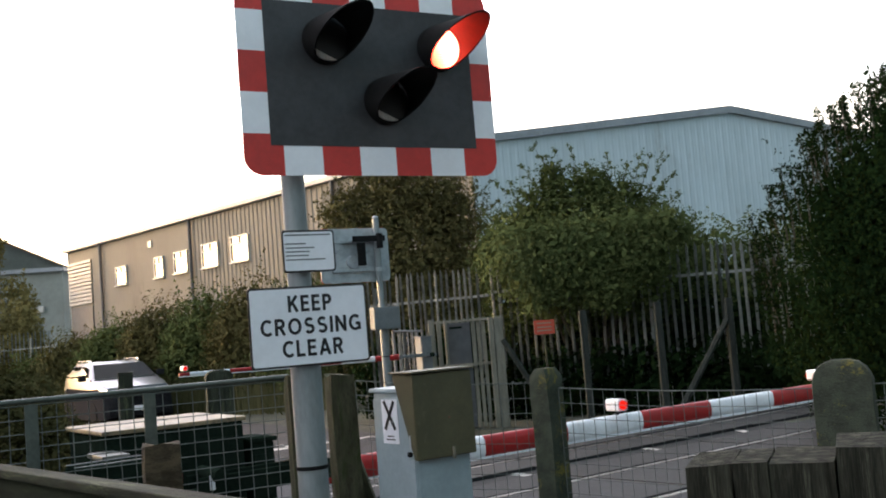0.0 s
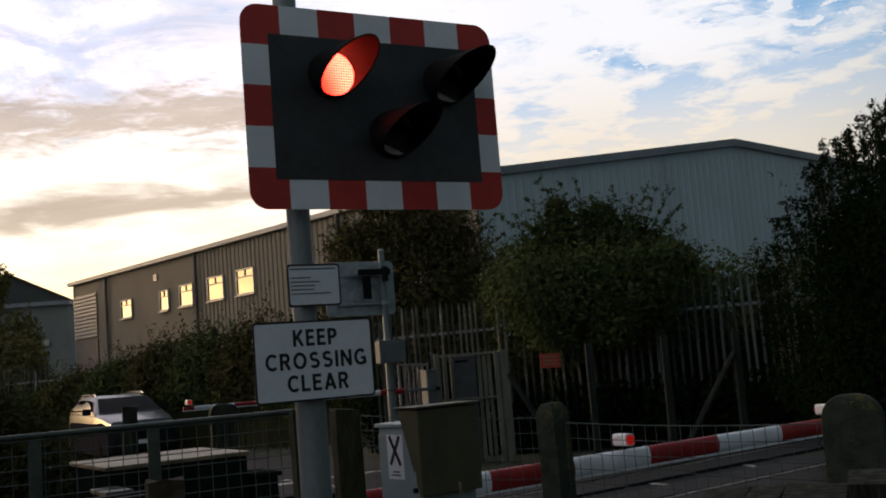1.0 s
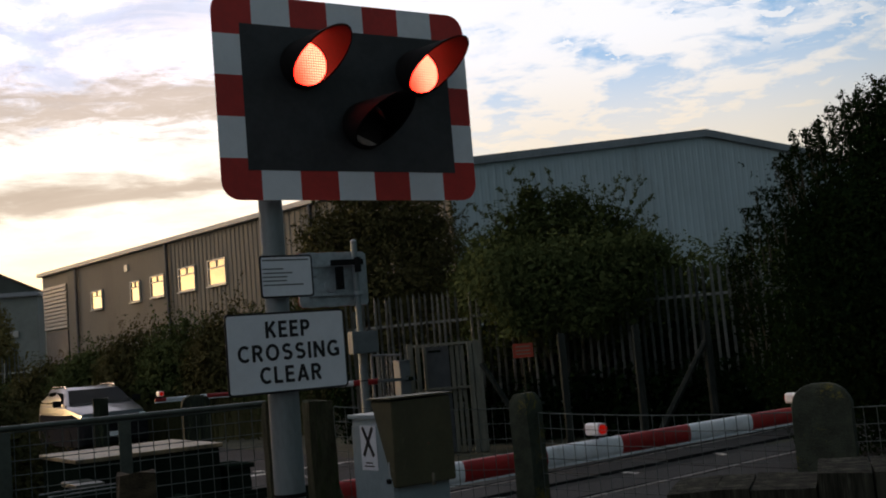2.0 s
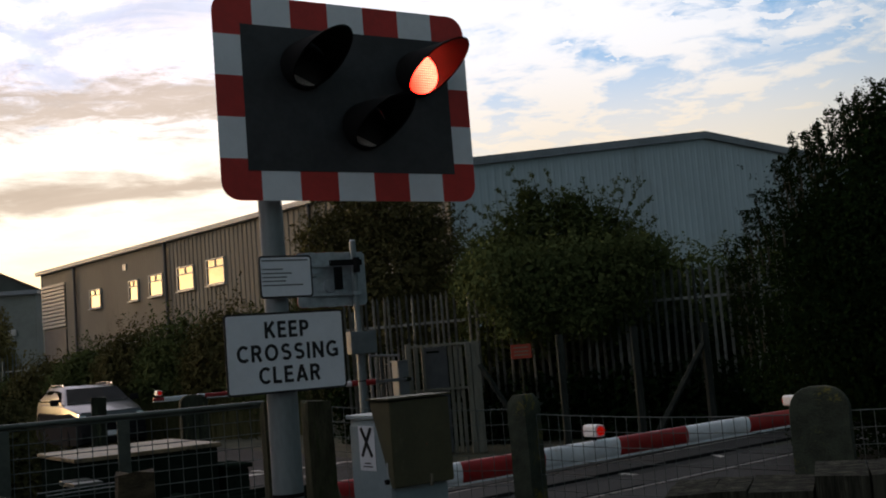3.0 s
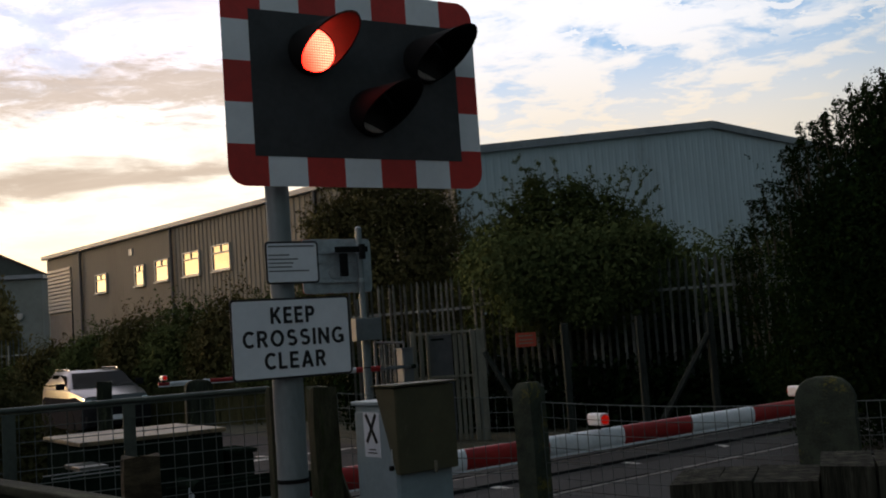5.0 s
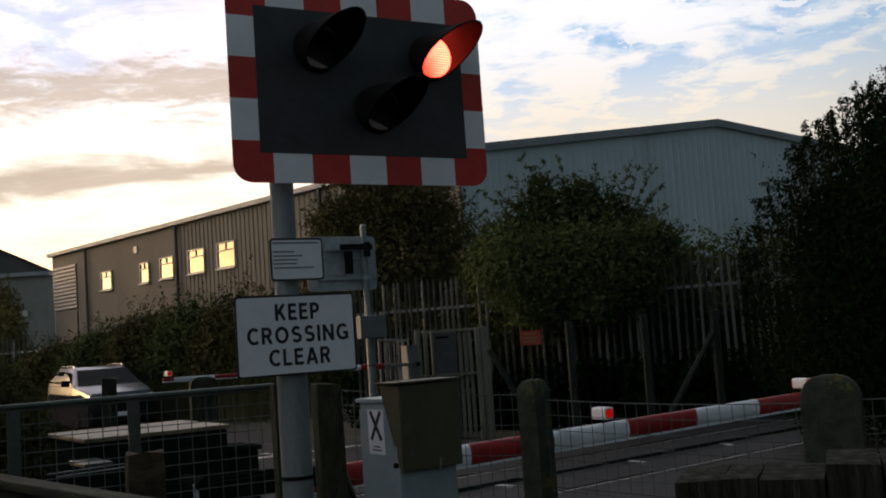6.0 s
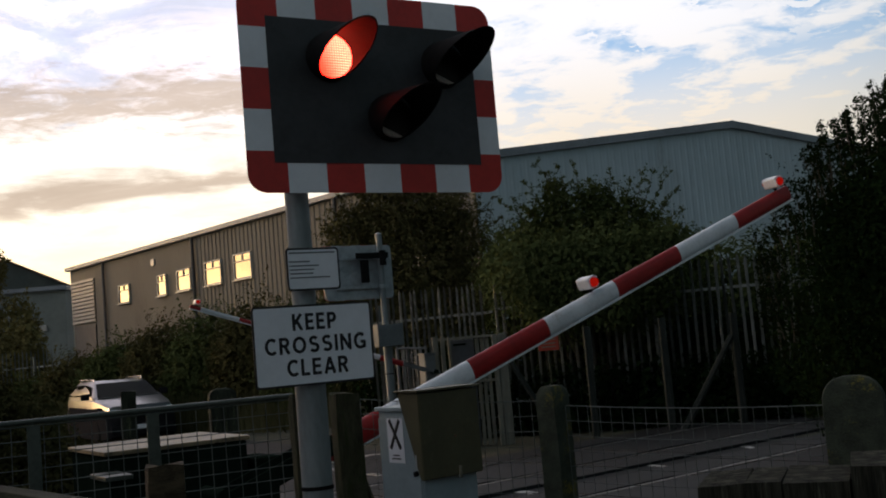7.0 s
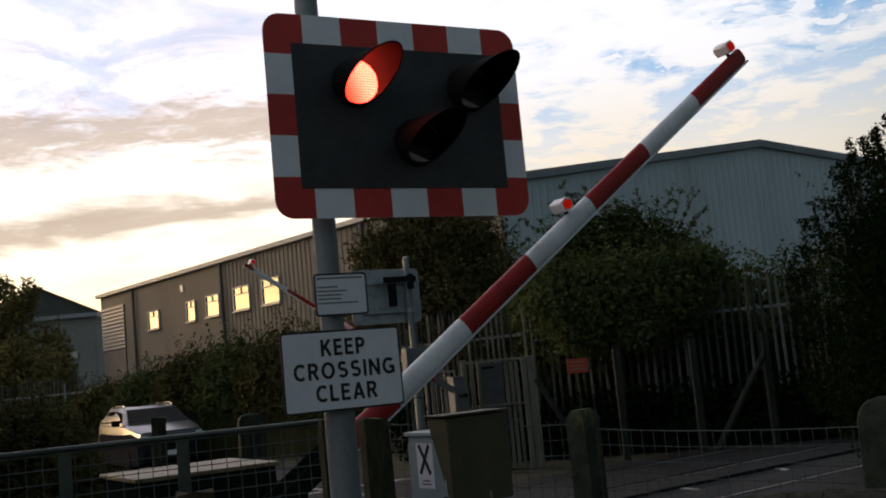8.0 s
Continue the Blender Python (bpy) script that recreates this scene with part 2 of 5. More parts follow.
M = dict(
    white=mat("white_sheeting", (0.84, 0.86, 0.90), 0.45, vary=0.05, scale=5, bump=0.03, stain=(0.6, 0.59, 0.56), stain_at=0.74),
    red=mat("red_sheeting", (0.56, 0.04, 0.032), 0.45, vary=0.15, scale=5, bump=0.03),
    black=mat("black_paint", (0.010, 0.010, 0.010), 0.75, vary=0.3, scale=7, bump=0.08, spec=0.10),
    blackboard=mat("matt_black_board", (0.040, 0.040, 0.043), 0.5, vary=0.35, scale=4, bump=0.05, stain=(0.055, 0.052, 0.050), stain_at=0.62),
    letter=mat("black_lettering", (0.01, 0.01, 0.012), 0.5, vary=0.1, scale=20, bump=0.0),
    galv=mat("galvanised_steel", (0.40, 0.43, 0.45), 0.5, metal=0.35, vary=0.22, scale=9, bump=0.08, stain=(0.28, 0.26, 0.23), stain_at=0.66),
    polepaint=mat("grey_painted_pole", (0.215, 0.24, 0.245), 0.5, metal=0.1, vary=0.2, scale=6, bump=0.06, grain=(1, 1, 0.3), stain=(0.20, 0.21, 0.18), stain_at=0.64),
    cabinet=mat("pale_grey_cabinet", (0.31, 0.38, 0.40), 0.45, vary=0.12, scale=4, bump=0.05, stain=(0.34, 0.35, 0.33), stain_at=0.66),
    brown=mat("brown_board_hood", (0.088, 0.080, 0.040), 0.6, vary=0.2, scale=5, bump=0.1, stain=(0.15, 0.12, 0.08), stain_at=0.62),
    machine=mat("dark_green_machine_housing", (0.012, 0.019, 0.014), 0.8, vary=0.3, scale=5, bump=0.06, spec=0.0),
    # sky sheen put into the lid's colour, dark blotches where it dims
    machine_lid=mat("sky_lit_pale_lid", (0.25, 0.195, 0.115), 0.55, vary=0.35, scale=5, bump=0.15, stain=(0.07, 0.06, 0.04), stain_at=0.55),
    concrete=mat("lichened_concrete", (0.052, 0.060, 0.043), 0.9, spec=0.15, vary=0.35, scale=14, bump=0.6, stain=(0.19, 0.16, 0.03), stain_at=0.585),
    wood=mat("weathered_timber", (0.035, 0.040, 0.027), 0.85, spec=0.2, vary=0.5, scale=7, bump=0.7, grain=(4, 4, 0.4), stain=(0.12, 0.13, 0.07), stain_at=0.60),
    woodh=mat("weathered_rail", (0.034, 0.037, 0.022), 0.85, spec=0.2, vary=0.45, scale=7, bump=0.6, grain=(0.4, 4, 4), stain=(0.10, 0.12, 0.06), stain_at=0.60),
    sleeper=mat("creosoted_sleeper", (0.046, 0.046, 0.034), 0.9, spec=0.08, vary=0.65, scale=9, bump=0.9, grain=(4, 4, 0.22), stain=(0.12, 0.12, 0.085), stain_at=0.56),
    knotwood=mat("knotted_brown_timber", (0.085, 0.066, 0.040), 0.85, spec=0.15, vary=0.55, scale=9, bump=0.9, grain=(1.2, 1.2, 3.0), stain=(0.022, 0.018, 0.012), stain_at=0.56),
    ballast=mat("dark_track_ballast", (0.040, 0.038, 0.036), 0.95, spec=0.1, vary=0.5, scale=14, bump=1.0, stain=(0.075, 0.072, 0.068), stain_at=0.57),
    vergewood=mat("grey_verge_timber", (0.032, 0.038, 0.034), 0.9, spec=0.1, vary=0.4, scale=7, bump=0.6, grain=(4, 4, 0.4), stain=(0.075, 0.085, 0.07), stain_at=0.60),
    mossy=mat("mossy_old_timber", (0.066, 0.064, 0.040), 0.9, spec=0.1, vary=0.5, scale=8, bump=0.9, grain=(2.5, 2.5, 0.6), stain=(0.035, 0.048, 0.018), stain_at=0.54),
    palewood=mat("pale_bare_timber", (0.22, 0.19, 0.14), 0.8, vary=0.3, scale=5, bump=0.3, grain=(3, 3, 0.4)),
    palisade=mat("galvanised_pales", (0.21, 0.225, 0.21), 0.6, metal=0.2, vary=0.25, scale=4, bump=0.1, per_piece=0.6),
    asphalt=mat("worn_asphalt", (0.0205, 0.0220, 0.0225), 0.8, spec=0.2, vary=0.35, scale=1.2, bump=0.4, stain=(0.036, 0.036, 0.037), stain_at=0.56, fine=40),
    panel=mat("rubber_crossing_panel", (0.020, 0.022, 0.023), 0.7, spec=0.25, vary=0.3, scale=3, bump=0.3, per_piece=0.4),
    rail=mat("worn_rail_steel", (0.32, 0.29, 0.27), 0.3, metal=0.9, vary=0.2, scale=5, bump=0.05),
    line=mat("worn_white_line", (0.62, 0.62, 0.58), 0.7, vary=0.25, scale=5, bump=0.2, stain=(0.05, 0.05, 0.05), stain_at=0.50),
    earth=mat("dark_earth_and_grass", (0.03, 0.036, 0.018), 0.95, vary=0.5, scale=0.8, bump=0.8, stain=(0.09, 0.075, 0.05), stain_at=0.58, fine=30),
    pavement=mat("grey_footway", (0.07, 0.07, 0.068), 0.9, vary=0.25, scale=2, bump=0.4, fine=30),
    clad=mat("grey_profiled_cladding", (0.43, 0.51, 0.56), 0.5, metal=0.05, vary=0.10, scale=0.35, bump=0.02, stain=(0.27, 0.29, 0.31), stain_at=0.62, grain=(1, 1, 0.35)),
    cladtan=mat("tan_grey_cladding", (0.168, 0.156, 0.130), 0.7, spec=0.15, vary=0.10, scale=0.35, bump=0.02, stain=(0.13, 0.118, 0.098), stain_at=0.62, grain=(1, 1, 0.35)),
    louvre=mat("pale_louvre_paint", (0.27, 0.255, 0.215), 0.55, vary=0.12, scale=2, bump=0.03),
    fascia=mat("dark_eaves_trim", (0.24, 0.26, 0.29), 0.5, vary=0.2, scale=1, bump=0.05),
    roofsheet=mat("grey_roof_sheet", (0.26, 0.27, 0.28), 0.6, vary=0.2, scale=0.6, bump=0.1),
    pipe=mat("dark_downpipe", (0.07, 0.07, 0.075), 0.5, vary=0.2, scale=3, bump=0.05),
    panelgrey=mat("slate_grey_panel", (0.075, 0.085, 0.095), 0.6, vary=0.2, scale=4, bump=0.05),
    dull=mat("dull_grey_paint", (0.15, 0.165, 0.17), 0.6, vary=0.2, scale=4, bump=0.05),
    fencesteel=mat("dull_fence_steel", (0.085, 0.10, 0.085), 0.45, metal=0.3, vary=0.3, scale=6, bump=0.08),
    penwood=mat("grey_bare_timber", (0.17, 0.17, 0.135), 0.8, vary=0.3, scale=5, bump=0.3, grain=(3, 3, 0.4)),
    brick=mat("plain_dark_brick", (0.06, 0.06, 0.055), 0.9, vary=0.3, scale=3, bump=0.3),
    frame=mat("white_window_frame", (0.45, 0.44, 0.42), 0.45, vary=0.1, scale=3, bump=0.02),
    glass=glass_mat("window_glass", (0.04, 0.045, 0.05)),
    carglass=glass_mat("car_glass", (0.006, 0.008, 0.009), 0.05, ior=1.3),
    carpaint=mat("silver_car_paint", (0.12, 0.125, 0.13), 0.32, metal=0.5, vary=0.05, scale=3, bump=0.0, coat=0.4),
    tyre=mat("tyre_rubber", (0.02, 0.02, 0.02), 0.9, spec=0.0, vary=0.2, scale=20, bump=0.2),
    plastic=mat("black_plastic", (0.02, 0.02, 0.022), 0.85, vary=0.2, scale=9, bump=0.1, spec=0.0),
    chrome=mat("bright_trim", (0.7, 0.7, 0.68), 0.2, metal=1.0, vary=0.05, scale=9, bump=0.0),
    render_wall=mat("pale_rendered_wall", (0.20, 0.225, 0.215), 0.8, vary=0.15, scale=0.5, bump=0.1),
    tiles=mat("brown_roof_tiles", (0.27, 0.18, 0.11), 0.85, vary=0.3, scale=2, bump=0.3),
    orange=mat("faded_orange_notice", (0.40, 0.05, 0.022), 0.6, vary=0.15, scale=6, bump=0.03),
    bark=mat("bark", (0.06, 0.05, 0.035), 0.95, vary=0.4, scale=5, bump=0.6),
    armred=mat("red_boom_sheeting", (0.35, 0.014, 0.014), 0.4, vary=0.22, scale=4, bump=0.05, stain=(0.25, 0.03, 0.025), stain_at=0.64),
    armwhite=mat("white_boom_sheeting", (0.82, 0.85, 0.88), 0.4, vary=0.14, scale=4, bump=0.05, stain=(0.5, 0.5, 0.48), stain_at=0.64),
    litred=lamp_mat("lit_red_diodes", (1.0, 0.100, 0.058), (1.0, 0.009, 0.004), 12.0, 300.0),
    # lens faces carry the hood's shade in their colour, the foot its light
    dimlens=mat("hood_shaded_lens", (0.012, 0.010, 0.010), 0.35, vary=0.3, scale=60, bump=0.2),
    amberlens=mat("hood_shaded_amber_lens", (0.016, 0.012, 0.010), 0.35, vary=0.4, scale=60, bump=0.3),
    lip=mat("lit_foot_fluted_lens", (0.50, 0.44, 0.40), 0.4, vary=0.5, scale=70, bump=0.3, grain=(3, 1, 0.3)),
    boomlamp=lamp_mat("lit_boom_lamp", (1.0, 0.03, 0.015), (0.8, 0.01, 0.005), 0.26, 150.0),
    rust=mat("rusty_steel", (0.16, 0.09, 0.055), 0.8, metal=0.2, vary=0.4, scale=9, bump=0.3),
    wire=mat("weathered_wire", (0.12, 0.135, 0.125), 0.6, metal=0.3, vary=0.25, scale=12, bump=0.05),
    # near-black leaf colour with the shade of backlit and overhung foliage in it
    leaf_dark=leaf_mat("shade_dark_leaves", (0.004, 0.010, 0.004), (0.011, 0.022, 0.008)),
    leaf_mid=leaf_mat("hawthorn_leaves", (0.044, 0.060, 0.022), (0.094, 0.116, 0.045)),
    leaf_brown=leaf_mat("bramble_leaves", (0.046, 0.046, 0.019), (0.106, 0.096, 0.042)),
    # olive leaves with the sunlit glare put into a lighter colour
    leaf_olive=leaf_mat("sunlit_olive_leaves", (0.12, 0.105, 0.042), (0.22, 0.185, 0.075)),
    grass=leaf_mat("rank_grass", (0.05, 0.055, 0.025), (0.11, 0.10, 0.05)),
)


# ---- mesh helpers ----
def bm_box(bm, c, s, m=None, bevel=0.0):
    made = bmesh.ops.create_cube(bm, size=1.0)["verts"]
    bmesh.ops.scale(bm, vec=s, verts=made)
    if bevel:
        edges = list({e for v in made for e in v.link_edges})
        made = list({v for f in bmesh.ops.bevel(bm, geom=edges, offset=bevel, segments=2, affect="EDGES", profile=0.6)["faces"] for v in f.verts} | {v for v in made if v.is_valid})
    bmesh.ops.transform(bm, matrix=Matrix.Translation(c) @ (m or Matrix()), verts=made)
    return made


def bm_tube(bm, a, b, r0, r1=None, seg=12, cap=True):
    a, b = Vector(a), Vector(b)
    r1 = r0 if r1 is None else r1
    q = (b - a).to_track_quat("Z", "Y").to_matrix()
    rings = []
    for p, r in ((a, r0), (b, r1)):
        rings.append([bm.verts.new(p + q @ Vector((r * math.cos(k * math.tau / seg), r * math.sin(k * math.tau / seg), 0))) for k in range(seg)])
    for k in range(seg):
        bm.faces.new((rings[0][k], rings[0][(k + 1) % seg], rings[1][(k + 1) % seg], rings[1][k]))
    if cap:
        bm.faces.new(rings[0][::-1])
        bm.faces.new(rings[1])


def bm_prism(bm, outline, y0, y1):
    """An outline in x, z carried from y0 to y1."""
    f = [bm.verts.new((x, y0, z)) for x, z in outline]
    k = [bm.verts.new((x, y1, z)) for x, z in outline]
    n = len(outline)
    bm.faces.new(f)
    bm.faces.new(k[::-1])
    for i in range(n):
        bm.faces.new((f[i], k[i], k[(i + 1) % n], f[(i + 1) % n]))


def rounded(x0, x1, z0, z1, r, corners="abcd", seg=6):
    """A rectangle's outline, anticlockwise from the low left; corners named are rounded."""
    pts = []
    for key, cx, cz, a0 in (("a", x0 + r, z0 + r, 180), ("b", x1 - r, z0 + r, 270), ("c", x1 - r, z1 - r, 0), ("d", x0 + r, z1 - r, 90)):
        if key in corners:
            pts += [(cx + r * math.cos(radians(a0 + 90 * k / seg)), cz + r * math.sin(radians(a0 + 90 * k / seg))) for k in range(seg + 1)]
        else:
            pts.append((x0 if key in "ad" else x1, z0 if key in "ab" else z1))
    return pts


def to_mesh(name, bm, material, smooth=False):
    bmesh.ops.recalc_face_normals(bm, faces=bm.faces)
    me = bpy.data.meshes.new(name)
    bm.to_mesh(me)
    bm.free()
    me.materials.append(material)
    if smooth:
        me.shade_smooth()
        me.set_sharp_from_angle(angle=radians(40))
    return me


def part(name, bm, material, parent=None, label="", at=None, smooth=False):
    ob = new(name, to_mesh(name, bm, material, smooth))
    if parent:
        ob.parent = parent
    if at is not None:
        ob.matrix_basis = at
    return tagged(ob, label)


def thing(name, m, label, category, group="", kind=""):
    ob = new(name)
    ob.empty_display_size = 0.2
    ob.matrix_basis = m
    return tagged(ob, label, category, group, kind)


def box_part(name, c, s, material, parent=None, bevel=0.004, label="", rot=None, at=None):
    bm = bmesh.new()
    bm_box(bm, c, s, rot, bevel)
    return part(name, bm, material, parent, label, at)


def tube_part(name, a, b, r, material, parent=None, r1=None, seg=16, label=""):
    bm = bmesh.new()
    bm_tube(bm, a, b, r, r1, seg)
    return part(name, bm, material, parent, label, smooth=True)


def arc(cx, cz, rx, rz, a0, a1, n=14):
    return [(cx + rx * math.cos(radians(a0 + (a1 - a0) * k / n)), cz + rz * math.sin(radians(a0 + (a1 - a0) * k / n))) for k in range(n + 1)]


# heavy road-sign capitals as strokes on a cap height of one: width, then centre lines
STEM = [(0.09, 0), (0.09, 1)]
GLYPHS = dict(
    K=(0.74, STEM, [(0.64, 0.985), (0.14, 0.40)], [(0.29, 0.60), (0.655, 0.015)]),
    E=(0.60, STEM, [(0.09, 0.91), (0.58, 0.91)], [(0.09, 0.515), (0.54, 0.515)], [(0.09, 0.09), (0.60, 0.09)]),
    P=(0.64, STEM, [(0.09, 0.91), (0.34, 0.91), *arc(0.34, 0.69, 0.21, 0.22, 90, -90), (0.09, 0.47)]),
    R=(0.68, STEM, [(0.09, 0.91), (0.36, 0.91), *arc(0.36, 0.70, 0.20, 0.21, 90, -90), (0.09, 0.49)], [(0.34, 0.50), (0.605, 0.015)]),
    C=(0.74, arc(0.44, 0.5, 0.35, 0.415, 47, 313, 22)),
    O=(0.88, arc(0.44, 0.5, 0.35, 0.415, 0, 360, 28)),
    G=(0.80, [*arc(0.44, 0.5, 0.35, 0.415, 47, 322, 22)], [(0.47, 0.44), (0.80, 0.44)], [(0.72, 0.44), (0.72, 0.05)]),
    S=(0.68, [*arc(0.34, 0.71, 0.225, 0.20, 32, 270, 16), *arc(0.34, 0.30, 0.25, 0.21, 90, -148, 18)[1:]]),
    I=(0.18, STEM),
    N=(0.74, STEM, [(0.10, 0.93), (0.64, 0.07)], [(0.65, 0), (0.65, 1)]),
    L=(0.57, STEM, [(0.09, 0.09), (0.57, 0.09)]),
    A=(0.78, [(0.075, 0.0), (0.39, 0.99)], [(0.705, 0.0), (0.39, 0.99)], [(0.2, 0.29), (0.58, 0.29)]),
)


def bm_stroke(bm, path, half, y0, y1):
    """A flat stroke of even width along a path in x, z."""
    pts = [Vector(p) for p in path]
    ring = (pts[0] - pts[-1]).length < 1e-6
    edge = []
    for k, p in enumerate(pts):
        a = pts[k - 1] if k else (pts[-2] if ring else p)
        b = pts[k + 1] if k + 1 < len(pts) else (pts[1] if ring else p)
        d0, d1 = (p - a), (b - p)
        d0 = d0.normalized() if d0.length else d1.normalized()
        d1 = d1.normalized() if d1.length else d0
        n0, n1 = Vector((-d0.y, d0.x)), Vector((-d1.y, d1.x))
        m = (n0 + n1).normalized()
        m *= half / max(0.5, m.dot(n0))
        edge.append((p + m, p - m))
    for (a, b), (c, d) in zip(edge, edge[1:]):
        bm_prism(bm, [tuple(b), tuple(d), tuple(c), tuple(a)], y0, y1)


def text_part(name, words, cap, x, z, y, material, parent, width):
    """Raised capitals of height cap, centred on x, facing -y; width: the line's length."""
    gap = 0.20
    full = sum(GLYPHS[c][0] for c in words) + gap * (len(words) - 1)
    k = width / full
    bm = bmesh.new()
    at = x - width / 2
    for c in words:
        wide, *paths = GLYPHS[c]
        for q, path in enumerate(paths):
            bm_stroke(bm, [(at + px * k, z + pz * cap) for px, pz in path], 0.092 * cap, y - 0.0008 - 0.0001 * q, y + 0.0005)
        at += (wide + gap) * k
    return part(name, bm, material, parent)


# ---- ground, road and railway ----
ARM_AZ = radians(31.4)                       # the barriers lie across the road
A = Vector((math.cos(ARM_AZ), math.sin(ARM_AZ), 0))
R = Vector((-math.sin(ARM_AZ), math.cos(ARM_AZ), 0))   # along the road, away
TRACK_AZ = radians(38)
ROAD = Matrix(((A.x, R.x, 0, 0), (A.y, R.y, 0, 0), (0, 0, 1, 0), (0, 0, 0, 1)))   # road space: x across, y along


def build_ground():
    bm = bmesh.new()
    bmesh.ops.create_grid(bm, x_segments=40, y_segments=40, size=1500)
    for v in bm.verts:
        v.co.z = 0.0
    tagged(part("ground", bm, M["earth"]), "dark earth with rank grass beside the railway", "ground", kind="structure")
    road = tagged(box_part("road", (5.25, 45, -0.05), (7.3, 170, 0.112), M["asphalt"], bevel=0, at=ROAD), "worn dark asphalt road over the railway", "road", kind="structure")
    tagged(box_part("pavement", (-0.05, -5.35, -0.04), (8.7, 19.3, 0.14), M["pavement"], bevel=0.01, at=ROAD), "grey footway beside the road", "pavement", kind="structure")
    apron = tagged(box_part("footway_apron", (10.6, 8.0, -0.05), (3.4, 10.5, 0.110), M["asphalt"], bevel=0, at=ROAD), "worn asphalt footway over the railway", "pavement", kind="structure")
    for x, y, ln, turn in ((11.35, 10.9, 2.3, -24), (10.3, 8.6, 1.6, -8), (9.25, 9.6, 1.7, -4)):
        box_part("edge_line", (0, 0, 0), (0.09, ln, 0.005), M["line"], apron, bevel=0, at=pose(x, y, 0.0085, 0, 0, turn))
    # worn lines along the carriageway and the stop lines
    for x, w in ((2.25, 0.12), (7.1, 0.12)):
        for k in range(24):
            box_part("edge_line", (x, 5.6 + k * 1.55, 0.0085), (w, 1.15, 0.006), M["line"], road, bevel=0)
    for k in range(14):
        box_part("centre_line", (4.65, 5.2 + k * 3.1, 0.0085), (0.06, 1.3, 0.006), M["line"], road, bevel=0)
    for y, x0, x1 in ((4.62, 1.9, 4.6), (16.4, 4.7, 8.6)):
        box_part("stop_line", ((x0 + x1) / 2, y, 0.0085), (x1 - x0, 0.22, 0.006), M["line"], road, bevel=0)


def build_tracks():
    """Two tracks with rubber panels where the road crosses."""
    turn = TRACK_AZ
    for k, c in enumerate((8.0, 11.5)):
        centre = R * c + A * 5.2
        m = Matrix.Translation(centre) @ Matrix.Rotation(turn, 4, "Z")
        track = thing("railway_track", m, "pair of worn steel rails set in dark crossing panels", "railway track", "tracks over the crossing")
        for y in (-0.7525, 0.7525):
            bm = bmesh.new()
            bm_box(bm, (0, y, 0.018), (140, 0.07, 0.05), None, 0.008)
            part("rail", bm, M["rail"], track)
        box_part("ballast_bed", (0, 0, -0.03), (140, 3.1, 0.062), M["ballast"], track, bevel=0)
        for n in range(11):
            for y, w in ((0.0, 1.30), (-1.16, 0.68), (1.16, 0.68)):
                x = -4.2 + n * 1.4
                bm = bmesh.new()
                bm_box(bm, (0, 0, 0), (1.385, w, 0.05), None, 0.012)
                part("crossing_panel", bm, M["panel"], track, at=pose(x, y, 0.016 + 0.004 * ((n * 7 + k) % 3)))


build_ground()


def build_enclosure():
    # unseen plain walls, added to close the place and cut low skylight
    for name, c, s in (("wall_south", (0.5, -7.0, 1.75), (24.6, 0.3, 3.5)), ("wall_east", (12.5, -0.5, 3.5), (0.3, 12.7, 7.0)), ("wall_west", (-11.5, 3.5, 3.75), (0.3, 20.4, 7.5))):
        tagged(box_part(name, c, s, M["brick"], bevel=0), "unseen plain dark wall added to cut light round the footway", "wall", kind="structure")


build_enclosure()


# ---- foliage ----
rng = np.random.default_rng(7)


